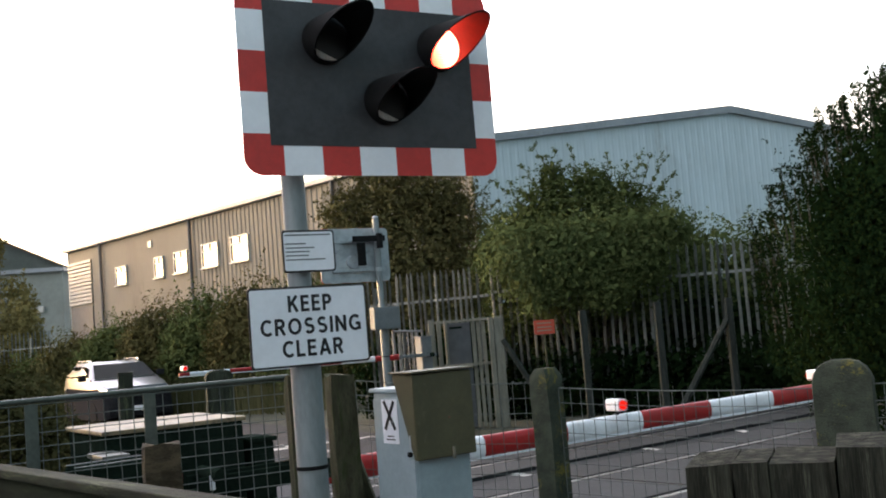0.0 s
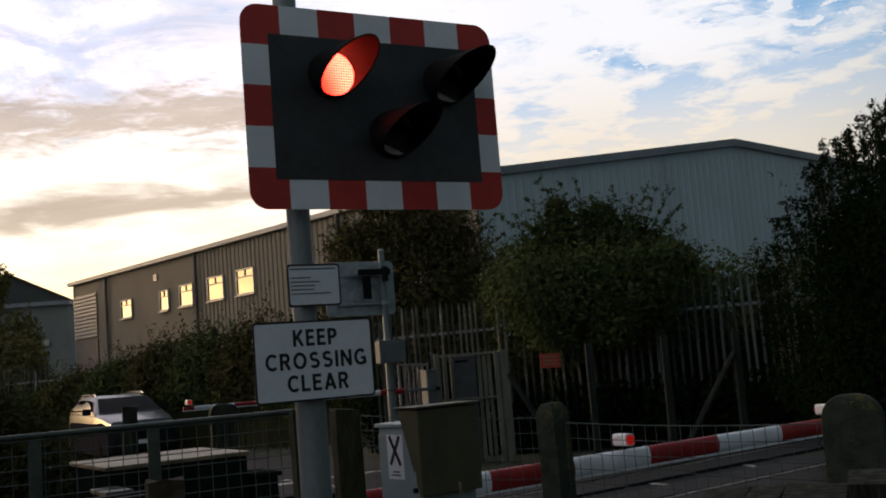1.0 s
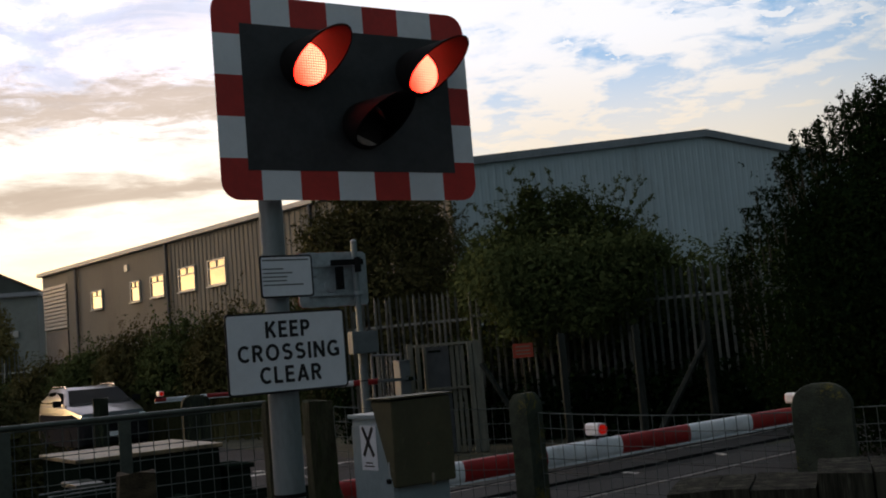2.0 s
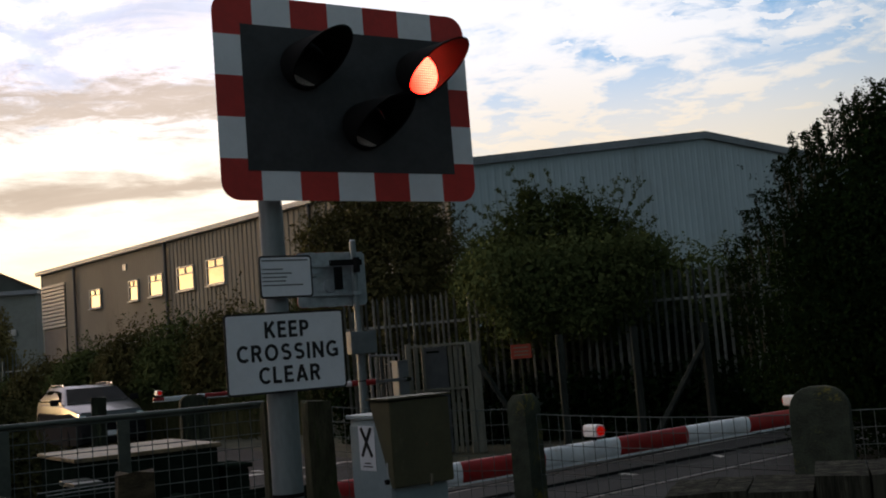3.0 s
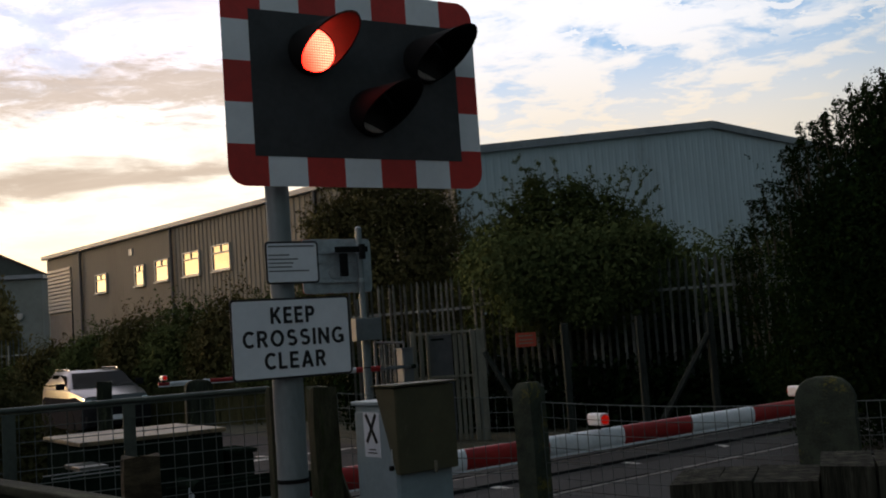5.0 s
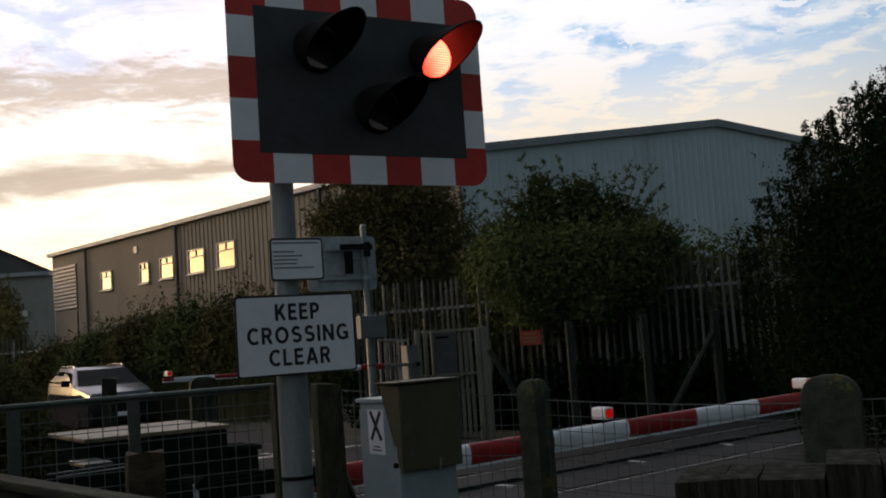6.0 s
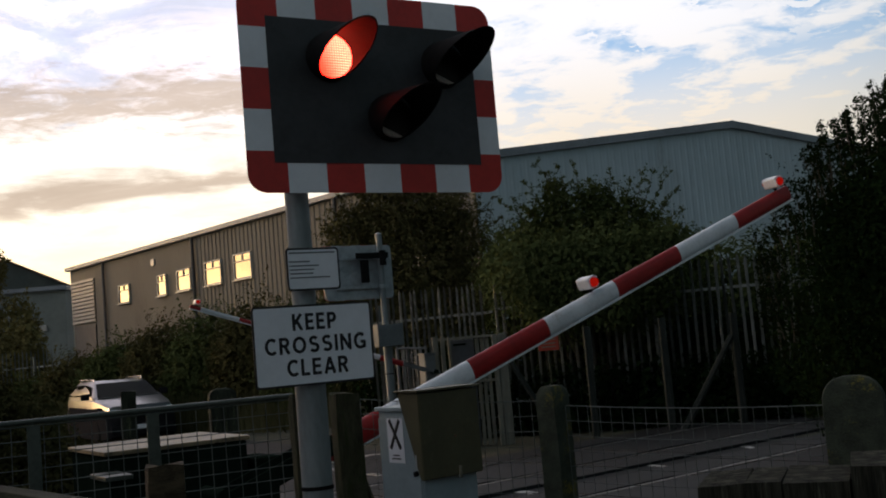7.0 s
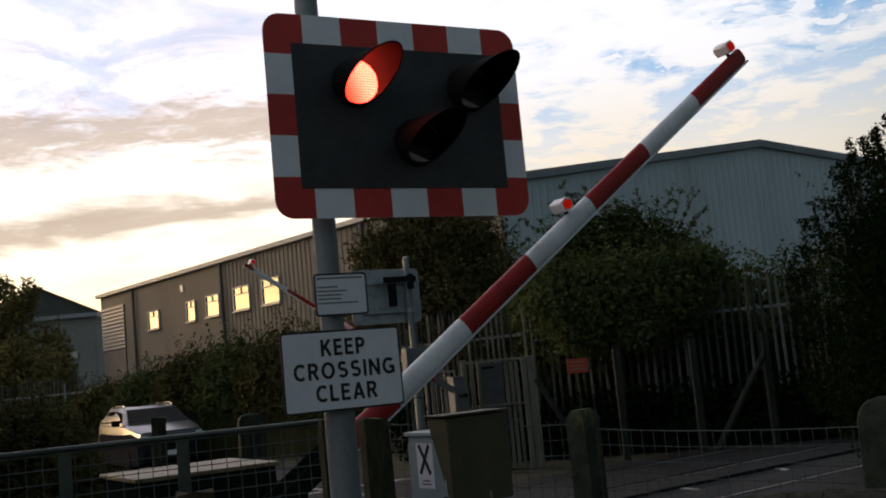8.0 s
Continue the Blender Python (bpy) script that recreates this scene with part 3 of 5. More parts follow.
def leaves_mesh(name, lumps, count, size, material, twigs=0, inner=0.55, low=0.05, ragged=0.16, heart=0.2):
    """Leaves strewn through a set of lumps (x, y, z, rx, ry, rz), densest near their skins, with sprigs that stand out."""
    vol = np.array([l[3] * l[4] + l[4] * l[5] + l[3] * l[5] for l in lumps])
    pick = rng.choice(len(lumps), size=count, p=vol / vol.sum())
    L = np.array(lumps, float)[pick]
    d = rng.normal(size=(count, 3))
    d /= np.linalg.norm(d, axis=1)[:, None]
    f1 = np.sin(d[:, 0] * 7 + L[:, 0] * 3) * np.sin(d[:, 1] * 6 + L[:, 1]) * np.sin(d[:, 2] * 8 + pick)
    f2 = np.sin(d[:, 0] * 17 + pick * 2.0) * np.sin(d[:, 2] * 15 + L[:, 2])
    r = (inner + (1 - inner) * rng.random(count) ** 0.45) * (1 + ragged * f1 + ragged * 0.6 * f2)
    p = L[:, :3] + d * L[:, 3:] * r[:, None]
    heavy = int(count * heart)                                # coarse shaded clumps fill the heart of it
    p[:heavy] = L[:heavy, :3] + d[:heavy] * L[:heavy, 3:] * (0.84 * rng.random(heavy) ** 0.4)[:, None]
    big = np.ones(count)
    big[:heavy] = 2.4
    if twigs:
        extra = []
        for _ in range(twigs):
            l = np.array(lumps[rng.integers(len(lumps))], float)
            dd = rng.normal(size=3)
            dd[2] = abs(dd[2]) * 0.9 + 0.15
            dd /= np.linalg.norm(dd)
            a = l[:3] + dd * l[3:] * 0.9
            ln = rng.uniform(0.25, 0.95) * min(1.0, l[5] * 0.45)
            dr = dd * 0.6 + np.array([rng.normal() * 0.3, rng.normal() * 0.3, 0.5])
            n = int(10 + ln * 34)
            s = rng.random(n)
            extra.append(a + dr * (s * ln)[:, None] + rng.normal(size=(n, 3)) * 0.06 * (1.15 - s)[:, None])
        p = np.vstack([p, *extra])
        big = np.concatenate([big, np.ones(len(p) - count)])
    big = big[p[:, 2] > low]
    p = p[p[:, 2] > low]
    n = len(p)
    out = p - np.average(np.array(lumps, float)[:, :3], axis=0, weights=vol)
    out[:, 2] += 0.4
    out /= np.linalg.norm(out, axis=1)[:, None] + 1e-9
    face = out + rng.normal(size=(n, 3)) * 0.75            # leaves face outwards, more or less
    axis = np.cross(face, rng.normal(size=(n, 3)))
    axis /= np.linalg.norm(axis, axis=1)[:, None] + 1e-9
    side = np.cross(axis, face)
    side /= np.linalg.norm(side, axis=1)[:, None] + 1e-9
    s = (size * big * rng.uniform(0.55, 1.35, n))[:, None]
    v = np.stack([p - axis * s * 0.5, p + side * s * 0.27, p + axis * s * 0.5, p - side * s * 0.27], 1).reshape(-1, 3)
    me = bpy.data.meshes.new(name)
    me.from_pydata(v.tolist(), [], np.arange(4 * n).reshape(n, 4).tolist())
    me.materials.append(material)
    return me


def sprays(parent, tips, heart, material, reach=1.1, size=0.05, leaves=90, seed=1):
    """Arching sprigs that stand out of a crown: thin stems with side twigs and single leaves."""
    r = np.random.default_rng(seed)
    bm, pts = bmesh.new(), []
    for tip in tips:
        t, h = np.array(tip, float), np.array(heart, float)
        back = (h - t) / np.linalg.norm(h - t)
        root = t + back * reach + np.array([0, 0, -0.25 * reach])
        side = np.array([r.normal() * 0.10, r.normal() * 0.10, 0.10]) * reach
        curve = [root * (1 - q) ** 2 + (root + (t - root) * 0.5 + side) * 2 * q * (1 - q) + t * q * q for q in np.linspace(0, 1, 7)]
        for k in range(6):
            bm_tube(bm, curve[k], curve[k + 1], 0.013 - 0.0017 * k, 0.0115 - 0.0017 * k, 5, False)
        for k in range(2, 7):
            for _ in range(2):
                d = r.normal(size=3) * 0.6 + (t - root) / reach * 0.7
                d = d / np.linalg.norm(d) * r.uniform(0.10, 0.34) * reach * (1.15 - 0.1 * k)
                bm_tube(bm, curve[k], curve[k] + d, 0.004, 0.002, 4, False)
                n = leaves // 10
                pts.append(curve[k] + d * r.random(n)[:, None] + r.normal(size=(n, 3)) * 0.022)
    tagged(part("twig_spray", bm, M["bark"], parent), kind="stuff")
    p = np.vstack(pts)
    n = len(p)
    ax = r.normal(size=(n, 3))
    ax /= np.linalg.norm(ax, axis=1)[:, None]
    sd = np.cross(ax, r.normal(size=(n, 3)))
    sd /= np.linalg.norm(sd, axis=1)[:, None]
    s = (size * r.uniform(0.6, 1.3, n))[:, None]
    v = np.stack([p - ax * s * 0.5, p + sd * s * 0.27, p + ax * s * 0.5, p - sd * s * 0.27], 1).reshape(-1, 3)
    me = bpy.data.meshes.new("sprig_leaves")
    me.from_pydata(v.tolist(), [], np.arange(4 * n).reshape(n, 4).tolist())
    me.materials.append(material)
    tagged(new("sprig_leaves", me), kind="stuff").parent = parent


def limbs(name, base, tips, r, parent):
    for tip in tips:
        bm = bmesh.new()
        a, t = Vector(base), Vector(tip)
        mid = a.lerp(t, 0.5) + Vector((0.12, -0.08, 0.1))
        bm_tube(bm, a, mid, r, r * 0.6, 7)
        bm_tube(bm, mid, t, r * 0.6, r * 0.15, 7)
        part(name, bm, M["bark"], parent, smooth=True)


def plant(name, at, lumps, count, size, material, label, category, twigs=0, trunk=0.07, spread=5, **kw):
    """A shrub or tree: stems from one base and a crown of single leaves. The lumps are given about the base."""
    t = thing(name, pose(*at), label, category)
    crown = new("crown", leaves_mesh("crown", lumps, count, size, material, twigs, **kw))
    crown.parent = t
    pr = random.Random(len(lumps) * 31 + int(at[0] * 10))
    tips = [(l[0] + pr.uniform(-.3, .3) * l[3], l[1] + pr.uniform(-.3, .3) * l[4], l[2] + l[5] * pr.uniform(.2, .85)) for l in lumps for _ in range(max(1, spread // len(lumps)))]
    limbs("stem", (0, 0, -0.05), tips, trunk, t)
    return t


def build_plants():
    bush = plant("hawthorn", (2.85, 20.7, 0), [(0.3, 0, 1.6, 2.0, 1.0, 1.5), (-0.6, 0, 2.6, 1.1, 1.1, 1.35), (0.4, 0.1, 2.8, 1.0, 1.0, 1.4), (1.2, 0.1, 2.5, 0.95, 0.9, 1.35), (-1.3, 0, 2.3, 0.75, 0.9, 1.2), (-0.6, -1.1, 2.5, 1.05, 0.9, 0.9), (0.9, -1.0, 2.4, 1.15, 0.9, 0.9), (2.0, 0.2, 2.0, 0.75, 0.7, 1.1),
                                               (0.05, 0, 3.9, 0.75, 0.6, 0.75), (-0.75, 0, 3.75, 0.55, 0.55, 0.7), (0.8, 0, 3.85, 0.65, 0.6, 0.7), (1.45, 0, 3.45, 0.5, 0.5, 0.65), (-1.35, 0, 3.35, 0.5, 0.5, 0.7), (-1.7, 0.1, 2.9, 0.45, 0.5, 0.6), (2.1, 0.1, 2.8, 0.5, 0.5, 0.6), (-0.4, 0, 4.4, 0.3, 0.35, 0.45), (0.4, 0, 4.3, 0.35, 0.35, 0.4), (-1.05, -1.65, 2.3, 0.45, 0.35, 0.5), (0.25, -1.7, 2.2, 0.55, 0.35, 0.45), (0.95, -1.75, 2.55, 0.4, 0.35, 0.4),
                                               (-1.25, -1.6, 2.95, 0.8, 0.55, 0.70), (-0.3, -1.7, 2.85, 1.0, 0.55, 0.80), (0.7, -1.75, 2.98, 0.9, 0.5, 0.70), (1.35, -1.75, 3.2, 0.6, 0.45, 0.42)],
                 96000, 0.058, M["leaf_mid"], "tall ragged hawthorn bush overhanging the palisade fence", "bush", twigs=300, spread=17, ragged=0.42, heart=0.34)
    sprays(bush, [(-1.46, 0, 4.43), (-1.19, 0.1, 4.45), (-0.92, 0, 4.75), (-0.68, 0, 5.12), (-0.5, 0.1, 4.9), (-0.25, 0, 5.0), (0.03, 0, 5.03), (0.33, 0.1, 4.7), (0.73, 0, 4.78), (1.1, 0, 4.6), (1.36, 0, 4.75), (1.56, 0, 4.75), (1.83, 0.1, 4.67), (1.95, 0, 4.35), (2.1, 0, 4.0), (1.75, 0, 4.1), (-1.75, 0, 3.9)],
           (0.3, 0, 2.6), M["leaf_mid"], 1.15, 0.055, 220, 3)
    bush = plant("hawthorn", (-0.6, 27.3, 0), [(0, 0, 3.6, 1.7, 1.4, 2.2), (1.3, 0, 3.5, 1.1, 1.2, 2.0), (-1.1, -0.2, 2.8, 1.2, 1.1, 2.0), (-1.5, 0, 4.6, 0.75, 0.8, 0.95), (-0.5, 0, 5.2, 1.0, 0.9, 1.1), (0.7, 0, 5.1, 1.1, 0.9, 1.1), (-2.0, 0, 3.7, 0.5, 0.6, 0.8), (0.3, -0.4, 1.8, 2.1, 1.3, 1.6)],
          75000, 0.074, M["leaf_brown"], "dark browning bush behind the palisade fence", "bush", twigs=200, spread=8, ragged=0.34)
    sprays(bush, [(-2.2, 0, 5.25), (-1.95, 0, 5.45), (-1.7, 0, 5.8), (-1.2, 0, 5.95), (-0.6, 0, 6.3), (0.2, 0, 6.2), (0.9, 0, 6.2), (1.5, 0, 5.9), (2.2, 0, 5.4), (2.4, 0, 4.9)], (0, 0, 3.4), M["leaf_brown"], 1.2, 0.075, 100, 5)
    plant("bramble_thicket", (6.9, 24.3, 0), [(-0.6, 0, 1.95, 1.7, 1.2, 1.85), (1.3, 0, 1.95, 1.7, 1.2, 1.9), (3.2, 0, 2.0, 1.6, 1.2, 1.9), (-1.9, 0, 1.7, 1.0, 1.0, 1.6)],
          40000, 0.09, M["leaf_mid"], "low dark bramble thicket along the warehouse", "bush", twigs=36)
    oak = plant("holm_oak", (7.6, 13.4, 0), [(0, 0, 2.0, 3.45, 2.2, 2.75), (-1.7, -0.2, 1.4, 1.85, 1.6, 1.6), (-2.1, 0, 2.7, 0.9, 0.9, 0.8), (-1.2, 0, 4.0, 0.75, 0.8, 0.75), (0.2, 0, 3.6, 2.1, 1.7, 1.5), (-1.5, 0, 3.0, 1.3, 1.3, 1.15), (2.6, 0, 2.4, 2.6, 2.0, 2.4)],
          190000, 0.05, M["leaf_dark"], "large dense evergreen oak beside the railway, coloured near black as a silhouette", "tree", twigs=30, trunk=0.16, spread=12, inner=0.72, ragged=0.08, heart=0.30)
    r = random.Random(6)
    crest = [(-3.42, 2.75), (-3.2, 3.1), (-3.0, 3.35), (-2.79, 3.75), (-2.6, 3.9), (-2.47, 4.05), (-2.3, 4.1), (-2.16, 4.22), (-1.95, 4.35), (-1.75, 4.5), (-1.55, 4.55), (-1.3, 4.7), (-1.0, 4.85), (-3.5, 2.4), (-3.45, 2.05)]
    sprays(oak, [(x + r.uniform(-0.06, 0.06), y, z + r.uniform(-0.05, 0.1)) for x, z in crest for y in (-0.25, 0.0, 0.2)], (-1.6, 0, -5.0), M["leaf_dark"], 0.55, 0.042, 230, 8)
    # brambles in the near-black leaf, so shade behind the fence is in their colour
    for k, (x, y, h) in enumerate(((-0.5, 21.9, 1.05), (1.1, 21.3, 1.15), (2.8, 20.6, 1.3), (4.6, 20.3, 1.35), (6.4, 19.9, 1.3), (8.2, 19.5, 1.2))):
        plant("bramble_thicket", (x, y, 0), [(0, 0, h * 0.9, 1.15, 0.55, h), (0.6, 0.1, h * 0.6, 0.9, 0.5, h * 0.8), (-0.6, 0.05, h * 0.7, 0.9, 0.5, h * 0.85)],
              7000, 0.085, M["leaf_dark"], "bramble thicket tangled behind the palisade fence, coloured dark as if shaded", "bush", twigs=20, trunk=0.025, heart=0.3)
    hedge = [(-12.6, 33.6, 1.1), (-11.0, 32.8, 1.45), (-9.4, 31.8, 1.6), (-7.9, 31.0, 1.85), (-6.4, 30.1, 1.95), (-4.9, 29.0, 2.0), (-3.4, 28.2, 2.05)]
    for k, (x, y, h) in enumerate(hedge):
        plant("bramble_hedge", (x, y, 0), [(0, 0, h * 0.85, 1.25, 1.1, h * 0.98), (0.55, -0.2, h * 0.6, 1.1, 1.0, h * 0.75), (-0.5, -0.1, h * 0.7, 1.0, 1.0, h * 0.8)],
              21000, 0.085, M["leaf_brown" if k % 2 else "leaf_mid"], "dusky overgrown bramble hedge below the warehouse wall", "hedge", twigs=26, ragged=0.18, heart=0.3)
    plant("sycamore", (-19.9, 43, 0), [(0, 0, 3.9, 2.0, 1.8, 2.2), (1.3, 0, 4.9, 1.1, 1.0, 1.2), (2.1, -0.4, 5.9, 0.75, 0.7, 0.8), (1.3, 0, 6.7, 0.55, 0.6, 0.75), (2.45, -0.2, 6.5, 0.42, 0.5, 0.65), (0.4, 0, 6.3, 0.8, 0.7, 0.9), (3.1, 0, 4.2, 0.9, 1.0, 1.1), (1.0, 0, 2.2, 2.1, 1.6, 1.8), (-2, 0, 4.5, 2, 2, 2.4)],
          26000, 0.13, M["leaf_olive"], "loose-crowned sycamore against the bright sky", "tree", twigs=60, trunk=0.12, spread=10)
    plant("elder_bush", (-15.6, 39, 0), [(0, 0, 1.9, 1.5, 1.2, 1.9), (-1.5, 0, 2.3, 1.3, 1.1, 2.0), (1.1, 0, 1.4, 0.9, 1.0, 1.4), (0.6, 0, 2.9, 0.8, 0.8, 1.1), (-0.9, 0, 3.6, 0.7, 0.7, 1.0)],
          20000, 0.11, M["leaf_olive"], "dusky elder bush beside the pale building", "bush", twigs=26)
    plant("box_shrub", (-5.3, 13.1, 0), [(0.25, 0, 0.95, 0.5, 0.5, 0.78), (-0.3, 0.1, 1.15, 0.6, 0.5, 0.8), (0.72, 0, 0.55, 0.42, 0.4, 0.5), (-0.6, 0.1, 0.75, 0.8, 0.55, 0.62), (-1.6, 0.2, 0.6, 0.8, 0.55, 0.55), (0.9, 0.15, 0.45, 0.55, 0.4, 0.5)],
          24000, 0.05, M["leaf_brown"], "low dark shrub beside the crossing", "bush", twigs=30, trunk=0.03, heart=0.3)
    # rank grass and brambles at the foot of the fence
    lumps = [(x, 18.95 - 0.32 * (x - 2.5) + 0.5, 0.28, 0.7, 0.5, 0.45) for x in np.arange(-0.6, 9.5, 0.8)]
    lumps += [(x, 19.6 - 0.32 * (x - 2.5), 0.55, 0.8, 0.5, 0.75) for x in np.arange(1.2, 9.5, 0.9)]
    # same near-black leaf puts shade along the fence foot
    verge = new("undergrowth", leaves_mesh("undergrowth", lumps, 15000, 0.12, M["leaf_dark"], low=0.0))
    tagged(verge, "undergrowth along the foot of the palisade fence, coloured dark as if shaded", "undergrowth", kind="stuff")
    n = 5200
    gx = rng.uniform(-16, -2.6, n)
    gy = 27.0 - (gx + 4) * 0.42 + rng.normal(size=n) * 0.6 + 0.9
    gh = rng.uniform(0.3, 1.25, n)
    ln = rng.normal(size=(n, 2)) * 0.16
    v = np.stack([np.stack([gx - 0.02, gy, gx * 0], 1), np.stack([gx + 0.02, gy, gx * 0], 1), np.stack([gx + ln[:, 0], gy + ln[:, 1], gh], 1)], 1).reshape(-1, 3)
    me = bpy.data.meshes.new("tall_grass")
    me.from_pydata(v.tolist(), [], np.arange(3 * n).reshape(n, 3).tolist())
    me.materials.append(M["grass"])
    tagged(new("tall_grass", me), "rank dry grass at the foot of the hedge", "grass", kind="stuff")


# ---- warehouse and other buildings ----
W0, W1 = Vector((-19.34, 57.0, 0)), Vector((1.5, 33.0, 0))          # long wall, far end and near corner
G1 = Vector((19.96, 42.4, 0))                                        # far corner of the gable
EAVE, RIDGE = 7.47, 8.72


def profile_sheet(x0, x1, top0, top1, rib=0.3, deep=0.045, z0=0.0, slope_mid=None):
    """Profiled steel sheet in x, z, ribbed towards -y; its head runs from top0 to top1, over slope_mid=(x, z) if given."""
    def head(x):
        if slope_mid and x0 <= slope_mid[0] <= x1:
            xm, zm = slope_mid
            return top0 + (zm - top0) * (x - x0) / (xm - x0) if x < xm else zm + (top1 - zm) * (x - xm) / (x1 - xm)
        return top0 + (top1 - top0) * (x - x0) / (x1 - x0)
    xs = []
    n = max(1, round((x1 - x0) / rib))
    w = (x1 - x0) / n
    for k in range(n):
        a = x0 + k * w
        xs += [(a, 0), (a + w * 0.55, 0), (a + w * 0.67, -deep), (a + w * 0.88, -deep)]
    xs.append((x1, 0))
    bm = bmesh.new()
    lo = [bm.verts.new((x, y, z0)) for x, y in xs]
    hi = [bm.verts.new((x, y, head(x))) for x, y in xs]
    bk = [bm.verts.new((x, 0.09, z0)) for x, y in (xs[0], xs[-1])] + [bm.verts.new((x, 0.09, head(x))) for x, y in (xs[0], xs[-1])]
    for k in range(len(xs) - 1):
        bm.faces.new((lo[k], lo[k + 1], hi[k + 1], hi[k]))
    bm.faces.new((bk[0], bk[2], bk[3], bk[1]))
    return bm


def window(parent, s0, s1, z0, z1, name="window"):
    """A white framed window with two small lights over one large one, in the wall's space."""
    w = new(name)
    w.parent = parent
    w.matrix_basis = pose((s0 + s1) / 2, -0.055, z0)
    wd, h = s1 - s0, z1 - z0
    t = 0.05
    bm = bmesh.new()
    for c, s in (((-wd / 2 + t / 2, 0, h / 2), (t, 0.09, h)), ((wd / 2 - t / 2, 0, h / 2), (t, 0.09, h)), ((0, 0, t / 2), (wd - 2 * t, 0.09, t)), ((0, 0, h - t / 2), (wd - 2 * t, 0.09, t)),
                 ((0, 0, h * 0.68), (wd - 2 * t, 0.085, t * 0.85)), ((0, 0, h * 0.84), (t * 0.85, 0.08, h * 0.32 - t))):
        bm_box(bm, c, s)
    part("window_frame", bm, M["frame"], w)
    for c, s in (((0, 0.01, h * 0.34), (wd - 2 * t, 0.012, h * 0.62)), ((-wd / 4, 0.012, h * 0.83), (wd / 2 - t, 0.012, h * 0.28)), ((wd / 4, 0.008, h * 0.83), (wd / 2 - t, 0.012, h * 0.28))):
        box_part("pane", c, s, M["glass"], w, bevel=0)
    box_part("window_sill", (0, -0.05, -0.035), (wd + 0.12, 0.13, 0.05), M["frame"], w)
    return w


def build_warehouse():
    u = (W1 - W0).normalized()
    ln = (W1 - W0).length
    wh = thing("warehouse", pose(0, 0, 0), "long low industrial warehouse with profiled grey cladding and shallow gable roof", "warehouse")
    az = math.degrees(math.atan2(u.y, u.x))
    wall = new("long_wall")
    wall.parent = wh
    wall.matrix_basis = pose(W0.x, W0.y, 0, 0, 0, az)
    tagged(wall, "tan-grey profiled wall with small upper windows")
    # plain sheet at the far end, coarse ribs near the corner
    edges = [3.05, 4.3, 7.9, 11.6, 13.6, 16.6, 19.8, 23.0, 24.4, 27.6, ln]
    for k in range(len(edges) - 1):
        part("cladding_panel", profile_sheet(edges[k], edges[k + 1] - 0.01, EAVE, EAVE, 0.33 if k > 3 else 0.2, 0.035 if k > 3 else 0.01), M["cladtan"], wall)
    # shuttered bay at the far end
    box_part("cladding_panel", (1.45, 0.06, EAVE / 2), (3.2, 0.06, EAVE), M["cladtan"], wall, bevel=0)
    for k in range(12):
        box_part("louvre_slat", (1.5, -0.02, 4.65 + k * 0.19), (2.9, 0.09, 0.15), M["louvre"], wall, bevel=0, rot=Matrix.Rotation(radians(-16), 4, "X"))
    box_part("dark_doorway", (1.6, -0.005, 2.25), (2.6, 0.06, 4.4), M["pipe"], wall, bevel=0)
    for s0, s1, z0, z1 in ((5.9, 7.1, 5.2, 6.1), (10.05, 10.95, 5.2, 6.14), (12.0, 13.25, 5.22, 6.18), (14.55, 15.95, 5.22, 6.24), (17.0, 18.4, 5.22, 6.28)):
        window(wall, s0, s1, z0, z1)
    box_part("vent", (9.65, -0.03, 6.82), (0.34, 0.06, 0.3), M["frame"], wall)
    for s in (4.3, 13.62, 24.4):
        tube_part("downpipe", (s, -0.12, 0), (s, -0.12, EAVE), 0.075, M["pipe"], wall, seg=8)
    box_part("gutter", (ln / 2, -0.12, EAVE + 0.07), (ln + 0.5, 0.26, 0.2), M["fascia"], wall, bevel=0.03)
    g = (G1 - W1).normalized()
    gl = (G1 - W1).length
    gable = new("gable_wall")
    gable.parent = wh
    gable.matrix_basis = pose(W1.x, W1.y, 0, 0, 0, math.degrees(math.atan2(g.y, g.x)))
    tagged(gable, "blue-grey profiled gable wall")
    mid = gl * 0.515
    n = 12
    hz = lambda x: EAVE + (RIDGE - EAVE) * (x / mid if x < mid else (gl - x) / (gl - mid))
    xs = [gl * k / n for k in range(n + 1)]
    for k in range(n):
        a, b = xs[k] + 0.005, xs[k + 1] - 0.005
        part("cladding_panel", profile_sheet(a, b, hz(a), hz(b), 0.30, 0.012, slope_mid=(mid, RIDGE)), M["clad"], gable)
    for x0, z0, x1, z1 in ((-0.25, EAVE - 0.02, mid, RIDGE), (mid, RIDGE, gl + 0.25, EAVE - 0.02)):
        bm = bmesh.new()
        bm_prism(bm, [(x0, z0 - 0.06), (x1, z1 - 0.06), (x1, z1 + 0.2), (x0, z0 + 0.2)], -0.16, 0.1)
        part("verge_trim", bm, M["fascia"], gable)
    # roof: two slopes running back from the gable
    back = -u * ln
    e0, rg, e1 = W1 + Vector((0, 0, EAVE + 0.16)), W1 + g * mid + Vector((0, 0, RIDGE + 0.14)), G1 + Vector((0, 0, EAVE + 0.16))
    for p, q in ((e0, rg), (rg, e1)):
        bm = bmesh.new()
        v = [bm.verts.new(x) for x in (p, q, q + back, p + back)]
        v += [bm.verts.new(x.co - Vector((0, 0, 0.1))) for x in v]
        for f in ((0, 1, 2, 3), (7, 6, 5, 4), (0, 4, 5, 1), (1, 5, 6, 2), (2, 6, 7, 3), (3, 7, 4, 0)):
            bm.faces.new([v[i] for i in f])
